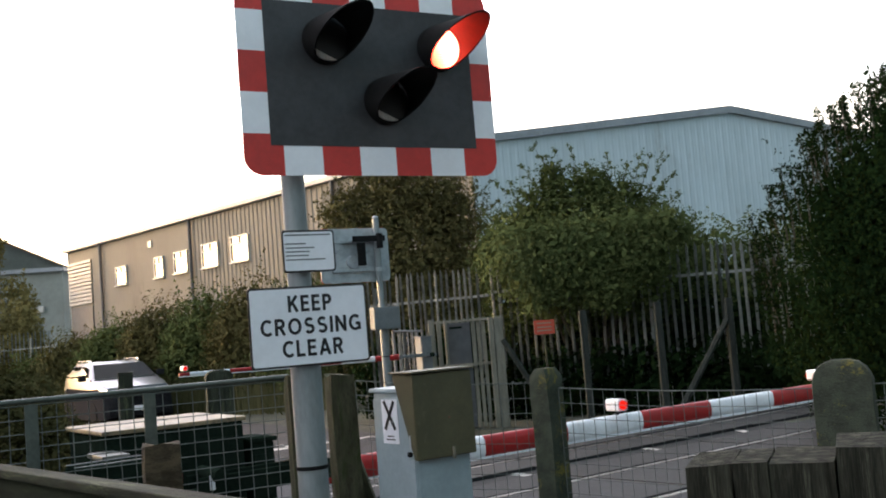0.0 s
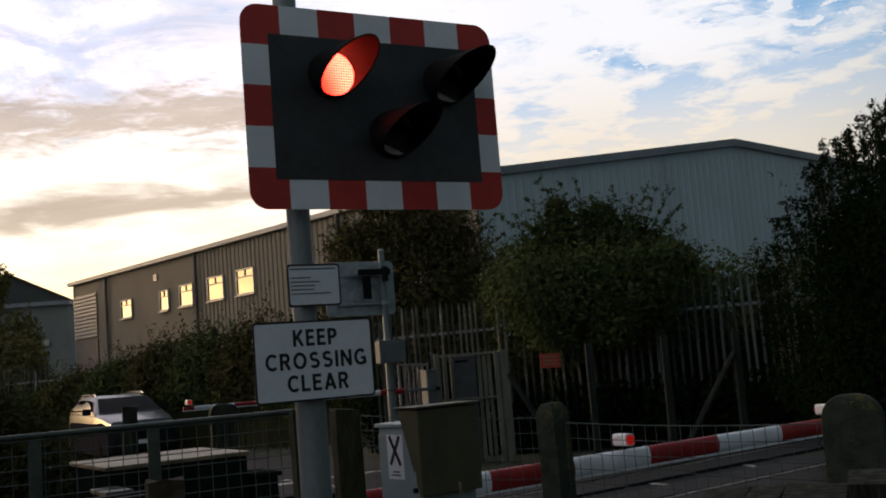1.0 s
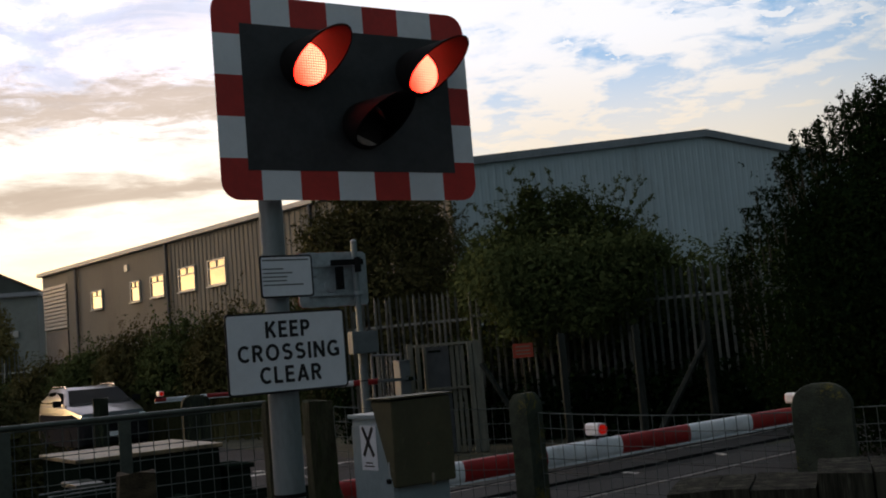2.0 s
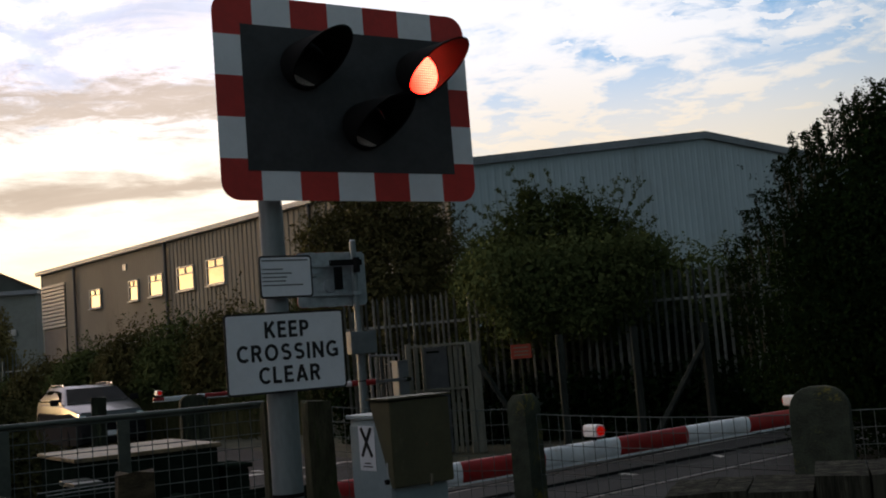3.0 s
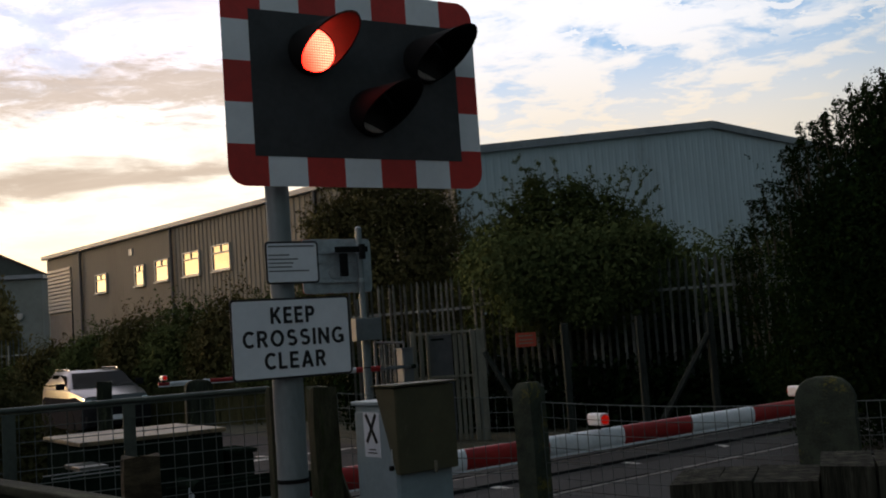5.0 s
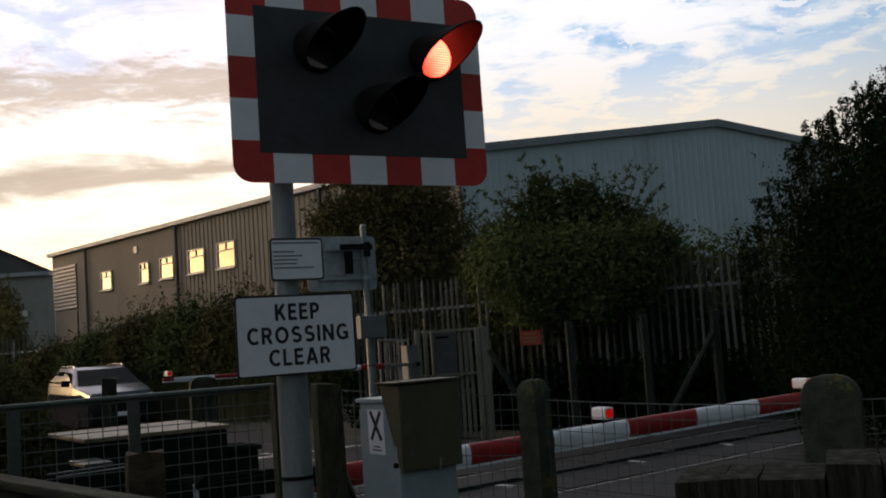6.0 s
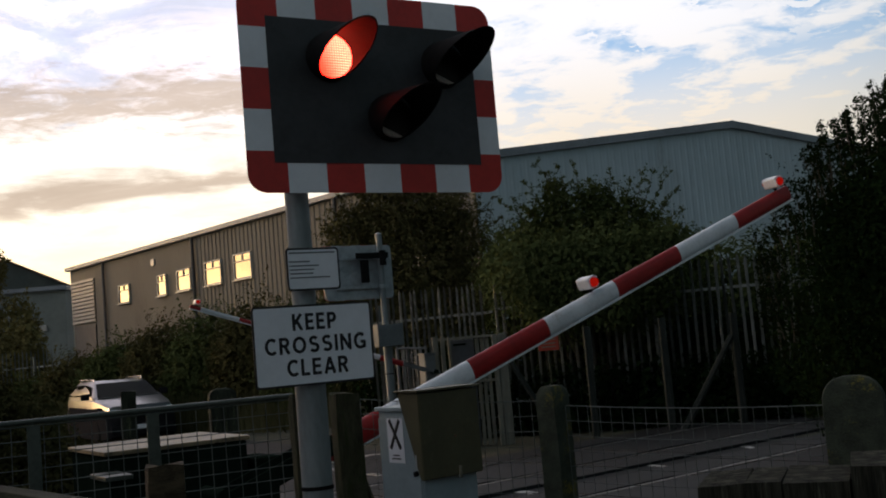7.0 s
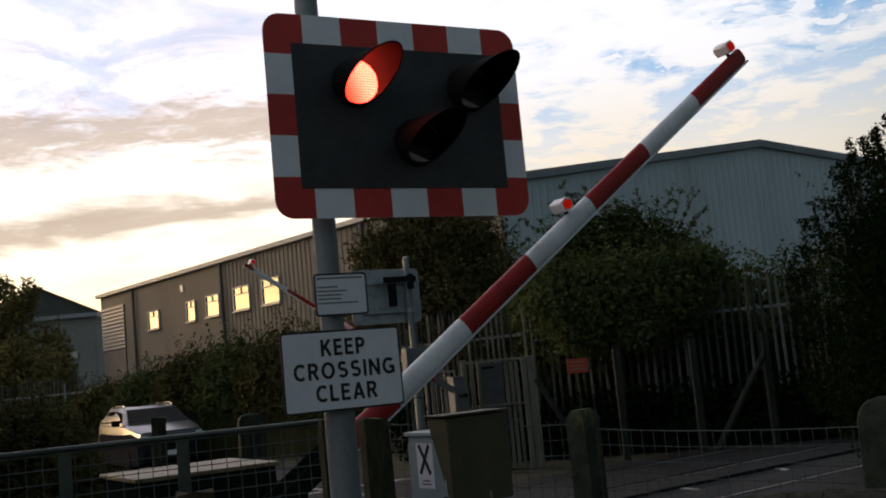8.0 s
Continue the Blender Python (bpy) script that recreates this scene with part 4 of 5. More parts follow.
        part("roof_slope", bm, M["roofsheet"], wh)
    bm = bmesh.new()
    for p, q in ((G1, G1 + back), (W0, G1 + back)):
        v = [bm.verts.new(p), bm.verts.new(q), bm.verts.new(q + Vector((0, 0, EAVE))), bm.verts.new(p + Vector((0, 0, EAVE)))]
        bm.faces.new(v)
    bmesh.ops.solidify(bm, geom=bm.faces[:], thickness=0.1)
    part("rear_wall", bm, M["clad"], wh)


def gabled_house(name, m, w, d, eave, ridge, wall_mat, roof_mat, label):
    """A small building in its own space: ridge along x."""
    h = thing(name, m, label, "house")
    bm = bmesh.new()
    bm_prism(bm, [(-w / 2, 0), (w / 2, 0), (w / 2, eave), (-w / 2, eave)], -d / 2, d / 2)
    part("wall", bm, wall_mat, h)
    for sgn in (-1, 1):
        bm = bmesh.new()
        v = [bm.verts.new(p) for p in ((-w / 2 - 0.4, sgn * (d / 2 + 0.35), eave - 0.1), (w / 2 + 0.4, sgn * (d / 2 + 0.35), eave - 0.1), (w / 2 + 0.4, 0, ridge), (-w / 2 - 0.4, 0, ridge))]
        bm.faces.new(v)
        bmesh.ops.solidify(bm, geom=bm.faces[:], thickness=0.18)
        part("roof_slope", bm, roof_mat, h)
    for x in (-w / 2 + 0.005, w / 2 - 0.005):
        bm = bmesh.new()
        f = [bm.verts.new((x, y, z)) for y, z in ((-d / 2, eave - 0.02), (d / 2, eave - 0.02), (0, ridge - 0.1))]
        bm.faces.new(f)
        bmesh.ops.solidify(bm, geom=bm.faces[:], thickness=0.1)
        part("gable", bm, wall_mat, h)
    return h


def build_far_buildings():
    gabled_house("house", pose(-30.7, 76.5, 0, 0, 0, 112), 14, 9.0, 7.7, 9.95, M["render_wall"], M["tiles"], "brown-roofed house beyond the warehouse")
    shed = thing("pale_shed", pose(-25.2, 62.5, 0, 0, 0, 6), "pale flat-fronted shed beside the warehouse", "building")
    box_part("wall", (0, 0, 3.4), (8.4, 6, 6.8), M["render_wall"], shed, bevel=0.02)
    box_part("eaves_trim", (0, -0.1, 6.88), (8.7, 6.4, 0.22), M["fascia"], shed)
    bm = bmesh.new()
    bm_box(bm, (2.9, -3.06, 4.7), (0.5, 0.14, 0.35), None, 0.04)
    part("wall_lamp", bm, M["frame"], shed, "white wall lamp")


build_plants()
build_warehouse()
build_far_buildings()


# ---- the crossing signal ----
BX0, BX1, BZ0, BZ1 = -0.228, 0.905, 2.342, 3.154       # backboard
IX0, IX1, IZ0, IZ1 = -0.118, 0.806, 2.459, 3.037       # black field
YB = -0.10                                              # face of the board
LAMPS = dict(left=(0.137, 2.883), right=(0.652, 2.881), low=(0.388, 2.647))


def hood_mesh():
    """An open cowl round a lens, cut away below: axis along -y, lens at the origin."""
    bm = bmesh.new()
    seg, r, rings = 28, 0.0965, []
    for k in range(seg + 1):
        a = radians(-90 + 360 * k / seg)
        ln = 0.004 + 0.345 * (0.5 + 0.5 * math.sin(a)) ** 1.25     # long above, cut away below
        rings.append((math.cos(a), math.sin(a), ln))
    outer0 = [bm.verts.new((r * c, 0.0, r * s)) for c, s, ln in rings]
    outer1 = [bm.verts.new((r * 0.99 * c, -ln, r * 0.99 * s)) for c, s, ln in rings]
    inner0 = [bm.verts.new(((r - 0.006) * c, 0.0, (r - 0.006) * s)) for c, s, ln in rings]
    inner1 = [bm.verts.new(((r - 0.007) * c, -ln + 0.002, (r - 0.007) * s)) for c, s, ln in rings]
    for k in range(seg):
        bm.faces.new((outer0[k], outer0[k + 1], outer1[k + 1], outer1[k]))
        bm.faces.new((inner0[k + 1], inner0[k], inner1[k], inner1[k + 1]))
        bm.faces.new((outer1[k], outer1[k + 1], inner1[k + 1], inner1[k]))
    bmesh.ops.remove_doubles(bm, verts=bm.verts[:], dist=1e-5)
    return bm


def lens_lip():
    """The fluted foot of a lens, coloured pale as if lit below its hood's shade."""
    bm = bmesh.new()
    bm_prism(bm, [(0.089 * math.cos(radians(a)), 0.089 * math.sin(radians(a))) for a in range(204, 289, 7)], -0.0135, -0.004)
    return bm


def lens_disc(y0, y1, r=0.0905, dome=0.012):
    bm = bmesh.new()
    seg = 28
    rings = []
    for rr, yy in ((r, y1), (r, y0), (r * 0.72, y0 - dome * 0.6), (r * 0.36, y0 - dome * 0.9)):
        rings.append([bm.verts.new((rr * math.cos(k * math.tau / seg), yy, rr * math.sin(k * math.tau / seg))) for k in range(seg)])
    for a, b in zip(rings, rings[1:]):
        for k in range(seg):
            bm.faces.new((a[k], a[(k + 1) % seg], b[(k + 1) % seg], b[k]))
    tip = bm.verts.new((0, y0 - dome, 0))
    for k in range(seg):
        bm.faces.new((rings[-1][k], rings[-1][(k + 1) % seg], tip))
    return bm


def build_signal(m, drop=0.0):
    s = thing("crossing_signal", m, "level crossing signal with red and white chequered backboard on grey pole", "signal", "crossing signals")
    tube_part("pole", (0, 0, 1.60), (0, 0, 3.30), 0.047, M["polepaint"], s, seg=24)
    tube_part("pole_sleeve", (0, 0, -drop), (0, 0, 1.62), 0.060, M["polepaint"], s, seg=24)
    tube_part("pole_cap", (0, 0, 3.30), (0, 0, 3.325), 0.050, M["galv"], s, r1=0.03, seg=20)
    tube_part("cable_tie", (0, 0, 1.205), (0, 0, 1.22), 0.064, M["black"], s, seg=20)
    bm = bmesh.new()
    bm_prism(bm, rounded(BX0 + 0.004, BX1 - 0.004, BZ0 + 0.004, BZ1 - 0.004, 0.07), YB + 0.004, YB + 0.016)
    part("backboard", bm, M["galv"], s, "bare metal back of the board")
    bm = bmesh.new()
    bm_prism(bm, [(IX0, IZ0), (IX1, IZ0), (IX1, IZ1), (IX0, IZ1)], YB - 0.002, YB + 0.003)
    part("black_field", bm, M["blackboard"], s)
    # chequered border: seven pieces along, five up
    dx, dz = (BX1 - BX0) / 7, (BZ1 - BZ0) / 5
    def chip(outline, red):
        bm = bmesh.new()
        bm_prism(bm, outline, YB, YB + 0.003)
        part("red_square" if red else "white_square", bm, M["red" if red else "white"], s)
    for k in range(1, 6):
        x0, x1 = BX0 + k * dx, BX0 + (k + 1) * dx
        chip([(x0, BZ0), (x1, BZ0), (x1, IZ0), (x0, IZ0)], k % 2 == 0)
        chip([(x0, IZ1), (x1, IZ1), (x1, BZ1), (x0, BZ1)], k % 2 == 0)
    for k in range(1, 4):
        z0, z1 = BZ0 + k * dz, BZ0 + (k + 1) * dz
        chip([(BX0, z0), (IX0, z0), (IX0, z1), (BX0, z1)], k % 2 == 0)
        chip([(IX1, z0), (BX1, z0), (BX1, z1), (IX1, z1)], k % 2 == 0)
    r, seg = 0.075, 7
    for sx, sz in ((-1, -1), (1, -1), (1, 1), (-1, 1)):
        ox, oz = (BX0 if sx < 0 else BX1), (BZ0 if sz < 0 else BZ1)
        ix, iz = (IX0 if sx < 0 else IX1), (IZ0 if sz < 0 else IZ1)
        ex, ez = ox - sx * dx, oz - sz * dz
        arc = [(ox - sx * r + sx * r * math.cos(radians(90 * k / seg)), oz - sz * r + sz * r * math.sin(radians(90 * k / seg))) for k in range(seg + 1)]
        chip([(ox, ez), *arc, (ex, oz), (ex, iz), (ix, iz), (ix, ez)], True)
    for z in (2.52, 2.95):
        box_part("bracket", (0.30, -0.058, z), (0.86, 0.05, 0.045), M["galv"], s)
        bm = bmesh.new()
        bm_tube(bm, (0, 0, z - 0.03), (0, 0, z + 0.03), 0.056, seg=20)
        part("clamp", bm, M["galv"], s, smooth=True)
    drums = {}
    for key, (x, z) in LAMPS.items():
        tube_part("lamp_housing", (x, YB + 0.016, z), (x, YB + 0.05, z), 0.10, M["galv"], s, r1=0.09, seg=24)
        bm = bmesh.new()
        ring = [(0.097, -0.002), (0.097, -0.014), (0.0965, -0.0325), (0.0908, -0.0330), (0.0908, -0.0270), (0.094, -0.023), (0.094, -0.002)]
        seg = 28
        loops = [[bm.verts.new((x + rr * math.cos(q * math.tau / seg), YB + yy, z + rr * math.sin(q * math.tau / seg))) for q in range(seg)] for rr, yy in ring]
        for la, lb in zip(loops, loops[1:] + loops[:1]):
            for q in range(seg):
                bm.faces.new((la[q], la[(q + 1) % seg], lb[(q + 1) % seg], lb[q]))
        part("bezel", bm, M["black"], s, smooth=True)
        hood = part("hood", hood_mesh(), M["black"], s, at=pose(x, YB - 0.032, z, 7), smooth=True)
        if key == "low":
            part("lens", lens_disc(-0.004, 0.004), M["amberlens"], s, "unlit amber lens, darkened for its hood's shade", at=pose(x, YB - 0.030, z), smooth=True)
            part("lens_lip", lens_lip(), M["lip"], s, "fluted foot of the lens, coloured pale as if lit", at=pose(x, YB - 0.036, z))
        else:
            # an added drum turns to switch the lamp: lit diodes one side, dark lens behind
            drum = new("added_flash_drum")
            drum.parent = s
            drum.matrix_basis = pose(x, YB - 0.03, z)
            # added black plate keeps the hidden lit face from glowing round the edge
            tube_part("drum_plate", (0, -0.001, 0), (0, 0.002, 0), 0.0903, M["black"], drum, seg=28)
            part("lit_lens", lens_disc(-0.004, 0.0, 0.088, 0.006), M["litred"], drum, "glowing red diode lens", smooth=True)
            part("dark_lens", lens_disc(-0.004, 0.0, 0.090, 0.006), M["dimlens"], drum, "unlit lens, darkened for its hood's shade", at=pose(0, 0.001, 0, 0, 0, 180), smooth=True)
            part("lens_lip", lens_lip(), M["lip"], drum, "fluted foot of the lens, coloured pale as if lit", at=pose(0, 0.001, 0, 0, 0, 180))
            drums[key] = drum
    return s, drums


def plate_sign(name, m, x0, x1, z0, z1, label, y=-0.075):
    s = thing(name, m, label, "sign")
    bm = bmesh.new()
    bm_prism(bm, rounded(x0, x1, z0, z1, 0.014), y, y + 0.004)
    part("border", bm, M["letter"], s, "black border")
    b = 0.0075
    bm = bmesh.new()
    bm_prism(bm, rounded(x0 + b, x1 - b, z0 + b, z1 - b, 0.010), y - 0.002, y + 0.001)
    part("face", bm, M["white"], s)
    bm = bmesh.new()
    for z in (z0 + (z1 - z0) * 0.25, z0 + (z1 - z0) * 0.75):
        bm_box(bm, ((x0 + x1) / 2, y + 0.012, z), ((x1 - x0) * 0.8, 0.016, 0.03))
        bm_box(bm, (0, y / 2 + 0.002, z), (0.05, -y - 0.03, 0.025))
    part("mounting_rail", bm, M["galv"], s)
    return s


SIGNAL = pose(-0.525, 4.20, 0, 0, 0, 29)
near_signal, near_drums = build_signal(SIGNAL)
far_signal, far_drums = build_signal(pose(-0.80, 16.0, 0.18, 0, 0, 209), 0.3)
box_part("junction_box", (0.02, 0.12, 1.78), (0.42, 0.16, 0.33), M["dull"], far_signal, 0.012, "dull grey box on the pole")
tube_part("sensor", (0.0, 0.09, 2.83), (0.0, 0.09, 3.05), 0.05, M["black"], far_signal, seg=12, label="small black sensor")
box_part("cross_arm", (0.16, 0.06, 2.98), (0.52, 0.05, 0.085), M["black"], far_signal, 0.004)
box_part("small_plate", (0.3, 0.07, 2.75), (0.12, 0.06, 0.34), M["black"], far_signal, 0.01)

keep = plate_sign("keep_clear_sign", SIGNAL, -0.245, 0.246, 1.605, 1.912, "white sign with black border reading keep crossing clear")
text_part("lettering", "KEEP", 0.0635, 0.005, 1.815, -0.0775, M["letter"], keep, 0.180)
text_part("lettering", "CROSSING", 0.0635, 0.006, 1.728, -0.0775, M["letter"], keep, 0.414)
text_part("lettering", "CLEAR", 0.0635, 0.007, 1.643, -0.0775, M["letter"], keep, 0.250)

info = plate_sign("information_sign", SIGNAL, -0.091, 0.129, 1.966, 2.131, "small white information plate with rows of fine print", y=-0.072)
for z, w, h in ((2.112, 0.19, 0.006), (2.078, 0.085, 0.005), (2.062, 0.12, 0.005), (2.047, 0.10, 0.005), (2.032, 0.095, 0.005), (2.016, 0.165, 0.005)):
    box_part("print_line", (-0.079 + w / 2, -0.0745, z), (w, 0.0012, h), M["dull"], info, bevel=0)


# ---- cabinet with its brown hood ----
def build_cabinet():
    c = thing("equipment_cabinet", pose(-0.110, 4.505, 0, 0, 0, 35), "pale grey trackside cabinet with brown hood and black cross sticker", "cabinet")
    bm = bmesh.new()
    bm_prism(bm, [(0.0, 0.0), (0.28, 0.0), (0.28, 1.435), (0.0, 1.46)], 0.03, 0.345)
    bmesh.ops.bevel(bm, geom=bm.edges[:], offset=0.006, segments=2, affect="EDGES")
    part("body", bm, M["cabinet"], c)
    box_part("lid", (0.14, 0.19, 1.458), (0.305, 0.34, 0.018), M["cabinet"], c)
    bm = bmesh.new()
    bm_box(bm, (-0.003, 0.19, 0.74), (0.006, 0.30, 1.36), None, 0.002)
    door = part("door", bm, M["cabinet"], c)
    for z in (1.24, 0.95, 0.4):
        tube_part("hinge", (-0.008, 0.05, z - 0.03), (-0.008, 0.05, z + 0.03), 0.008, M["galv"], door, seg=8)
    tube_part("lock", (-0.006, 0.06, 1.19), (-0.02, 0.06, 1.19), 0.011, M["black"], door, seg=10)
    st = box_part("sticker", (-0.0085, 0.205, 1.325), (0.002, 0.125, 0.19), M["white"], door, 0, "white sticker with a black cross")
    for a in (33, -33):
        box_part("cross_stroke", (-0.0105, 0.205, 1.352), (0.002, 0.017, 0.145), M["letter"], st, 0, rot=Matrix.Rotation(radians(a), 4, "X"))
    for k, w in enumerate((0.05, 0.07)):
        box_part("print_line", (-0.0105, 0.205, 1.262 - 0.014 * k), (0.002, w, 0.005), M["letter"], st, 0)
    # brown hood, deep at its head and tapering to its foot
    bm = bmesh.new()
    x0, x1 = -0.014, 0.294
    prof = [(0.0, 1.165), (0.028, 1.165), (0.155, 1.508), (0.155, 1.53), (0.0, 1.522)]
    f = [[bm.verts.new((x, y, z)) for y, z in prof] for x in (x0, x1)]
    bm.faces.new(f[0])
    bm.faces.new(f[1][::-1])
    for k in range(5):
        bm.faces.new((f[0][k], f[0][(k + 1) % 5], f[1][(k + 1) % 5], f[1][k]))
    bmesh.ops.bevel(bm, geom=bm.edges[:], offset=0.004, segments=2, affect="EDGES")
    hood = part("hood", bm, M["brown"], c, "weathered brown hood")
    box_part("top_flange", ((x0 + x1) / 2, 0.078, 1.533), (0.33, 0.18, 0.008), M["brown"], hood, 0.002)
    tube_part("screw", (0.16, -0.004, 1.33), (0.16, 0.002, 1.33), 0.006, M["rust"], hood, seg=8)
    box_part("catch", (0.17, -0.004, 1.18), (0.012, 0.01, 0.05), M["palewood"], hood, 0.002)


build_cabinet()


# ---- fences and posts by the footway ----
def wire_panel(name, a, b, z0, z1a, z1b, dx, dz, parent, r=0.0021, sag=0.0):
    """Welded mesh between two points, the head running from z1a to z1b."""
    a, b = Vector(a), Vector(b)
    ln = (b - a).length
    u = (b - a) / ln
    bm = bmesh.new()
    nx = max(2, round(ln / dx))
    pr = random.Random(int(ln * 100))
    head = lambda s: z1a + (z1b - z1a) * s / ln - sag * 4 * (s / ln) * (1 - s / ln)
    for k in range(nx + 1):
        s = ln * k / nx
        p = a + u * s
        j = pr.uniform(-0.004, 0.004)
        bm_tube(bm, (p.x + j, p.y, z0), (p.x - j, p.y, head(s)), r, seg=4, cap=False)
    nz = int((min(z1a, z1b) - z0) / dz)
    for k in range(nz + 1):
        for q in range(6):
            s0, s1 = ln * q / 6, ln * (q + 1) / 6
            p, w = a + u * s0, a + u * s1
            bm_tube(bm, (p.x, p.y - 0.003, head(s0) - k * dz), (w.x, w.y - 0.003, head(s1) - k * dz), r * (1.5 if k == 0 else 1.0), seg=4, cap=False)
    return part(name, bm, M["wire"], parent)


def timber(name, at, w, d, h, material, label, category="post", rough=0.012, slope=0.0, lean=(0, 0), top="flat", group="", seed=1, corner=0.94):
    """A weathered squared timber or cast post, uneven along its edges."""
    bm = bmesh.new()
    pr = random.Random(seed)
    levels = [0.0, h * 0.3, h * 0.6, h * 0.85, h * 0.95, h]
    rings = []
    for z in levels:
        ring = []
        for sx, sy in ((-1, -1), (0, -1), (1, -1), (1, 0), (1, 1), (0, 1), (-1, 1), (-1, 0)):
            k = corner if sx and sy else 1.0
            zz = z + (slope * sx * w / 2 if z == h else 0) + (pr.uniform(-rough, rough) * 0.8 if z == h else 0)
            ring.append(bm.verts.new((sx * w / 2 * k + pr.uniform(-rough, rough) * 0.4, sy * d / 2 * k + pr.uniform(-rough, rough) * 0.4, zz)))
        rings.append(ring)
    for a, b in zip(rings, rings[1:]):
        for k in range(8):
            bm.faces.new((a[k], a[(k + 1) % 8], b[(k + 1) % 8], b[k]))
    if top == "round":
        last = rings[-1]
        for f, dz in ((0.93, 0.030), (0.80, 0.055), (0.58, 0.074), (0.28, 0.084)):
            ring = [bm.verts.new((v.co.x * f, v.co.y * (0.5 + f * 0.5), h + dz)) for v in rings[-1]]
            for k in range(8):
                bm.faces.new((last[k], last[(k + 1) % 8], ring[(k + 1) % 8], ring[k]))
            last = ring
        bm.faces.new(last)
    elif top == "point":
        tip = [bm.verts.new((v.co.x * 0.55, v.co.y * 0.75, h + 0.035)) for v in rings[-1]]
        for k in range(8):
            bm.faces.new((rings[-1][k], rings[-1][(k + 1) % 8], tip[(k + 1) % 8], tip[k]))
        bm.faces.new(tip)
    else:
        bm.faces.new(rings[-1])
    bm.faces.new(rings[0][::-1])
    ob = part(name, bm, material, smooth=True)
    ob.matrix_basis = pose(at[0], at[1], at[2] if len(at) > 2 else 0, lean[0], lean[1], at[3] if len(at) > 3 else 0)
    return tagged(ob, label, category, group)


def build_near_fences():
    # steel mesh fence on the left
    f = thing("mesh_fence", pose(0, 0, 0), "galvanised steel fence with welded wire mesh along the footway", "fence", "crossing fences")
    a, b = Vector((-3.6, 3.585, 0)), Vector((-0.70, 4.915, 0))
    u = (b - a).normalized()
    bm = bmesh.new()
    mrot = Matrix.Rotation(math.atan2(u.y, u.x), 4, "Z")
    bm_tube(bm, a + Vector((0, 0, 1.546)), b + Vector((0, 0, 1.546)), 0.012, seg=12)
    part("top_rail", bm, M["fencesteel"], f, smooth=True)
    for p in (Vector((-2.6, 4.04, 0)), Vector((-1.70, 4.455, 0)), Vector((-1.265, 4.655, 0))):
        bm = bmesh.new()
        bm_box(bm, p + Vector((0, 0, 0.765)), (0.052, 0.012, 1.53), mrot, 0.002)
        bm_box(bm, p + Vector((0, 0, 0.765)) + Vector((-u.y, u.x, 0)) * 0.025, (0.010, 0.05, 1.53), mrot, 0.002)
        part("post", bm, M["fencesteel"], f)
    wire_panel("wire_mesh", a, b, 0.06, 1.525, 1.53, 0.063, 0.058, f)
    # concrete posts with mesh on the road side
    g = thing("mesh_fence", pose(0, 0, 0), "sagging wire mesh strung between concrete posts beside the road", "fence", "crossing fences")
    wire_panel("wire_mesh", (0.52, 4.775, 0), (1.50, 4.26, 0), 0.05, 1.405, 1.352, 0.050, 0.066, g, 0.0015, sag=0.012)
    wire_panel("wire_mesh", (1.66, 4.17, 0), (3.4, 3.3, 0), 0.05, 1.36, 1.36, 0.050, 0.066, g, 0.0015)
    wire_panel("wire_mesh", (-0.40, 5.02, 0), (0.43, 4.87, 0), 0.05, 1.50, 1.43, 0.055, 0.068, g, 0.0015, sag=0.012)
    timber("concrete_post", (0.468, 4.82, 0, -40), 0.10, 0.13, 1.46, M["concrete"], "slim lichened concrete fence post beside the road", rough=0.006, top="point", seed=3, group="fence posts")
    timber("concrete_post", (1.585, 4.24, 0, -26), 0.235, 0.13, 1.375, M["concrete"], "broad round-topped concrete post with yellow lichen", rough=0.008, top="round", seed=5, group="fence posts")
    # timber posts by the signal pole
    timber("timber_post", (-0.452, 4.80, 0, 24), 0.115, 0.10, 1.54, M["mossy"], "dark weathered timber fence post behind the signal pole", seed=8, group="fence posts")
    timber("timber_post", (-0.655, 4.82, 0, 24), 0.085, 0.09, 1.55, M["mossy"], "dark weathered timber post at the end of the mesh fence", seed=9, group="fence posts")
    brace = thing("timber_brace", pose(0, 0, 0), "weathered timber brace leaning on the fence post", "brace")
    bm = bmesh.new()
    bm_box(bm, (0, 0, 0), (0.09, 0.08, 1.35), None, 0.008)
    part("beam", bm, M["mossy"], brace, at=Matrix.Translation((-0.275, 4.88, 0.62)) @ Matrix.Rotation(radians(-17), 4, "Y"))
    # boarded rail at the camera's left
    r = thing("timber_fence", pose(0, 0, 0), "low weathered timber fence with a flat top rail", "fence")
    p, q = Vector((-2.9, 5.67 - 0.03, 0)), Vector((-0.42, 2.58, 0))
    d = (q - p).normalized()
    mm = Matrix.Rotation(math.atan2(d.y, d.x), 4, "Z")
    mid = (p + q) / 2
    side = Vector((d.y, -d.x, 0))
    box_part("top_rail", (0, 0, 0), ((q - p).length, 0.085, 0.034), M["woodh"], r, 0.006, at=Matrix.Translation(mid + Vector((0, 0, 1.295))) @ mm)
    for z in (1.17, 0.93, 0.69, 0.45):
        box_part("board", (0, 0, 0), ((q - p).length, 0.028, 0.20), M["woodh"], r, 0.005, at=Matrix.Translation(mid + Vector((0, 0, z))) @ mm)
    for s in (0.05, 0.5, 0.95):
        box_part("post", (0, 0, 0), (0.09, 0.07, 1.27), M["wood"], r, 0.006, at=Matrix.Translation(p.lerp(q, s) + Vector((0, 0, 0.635)) - side * 0.055) @ mm)
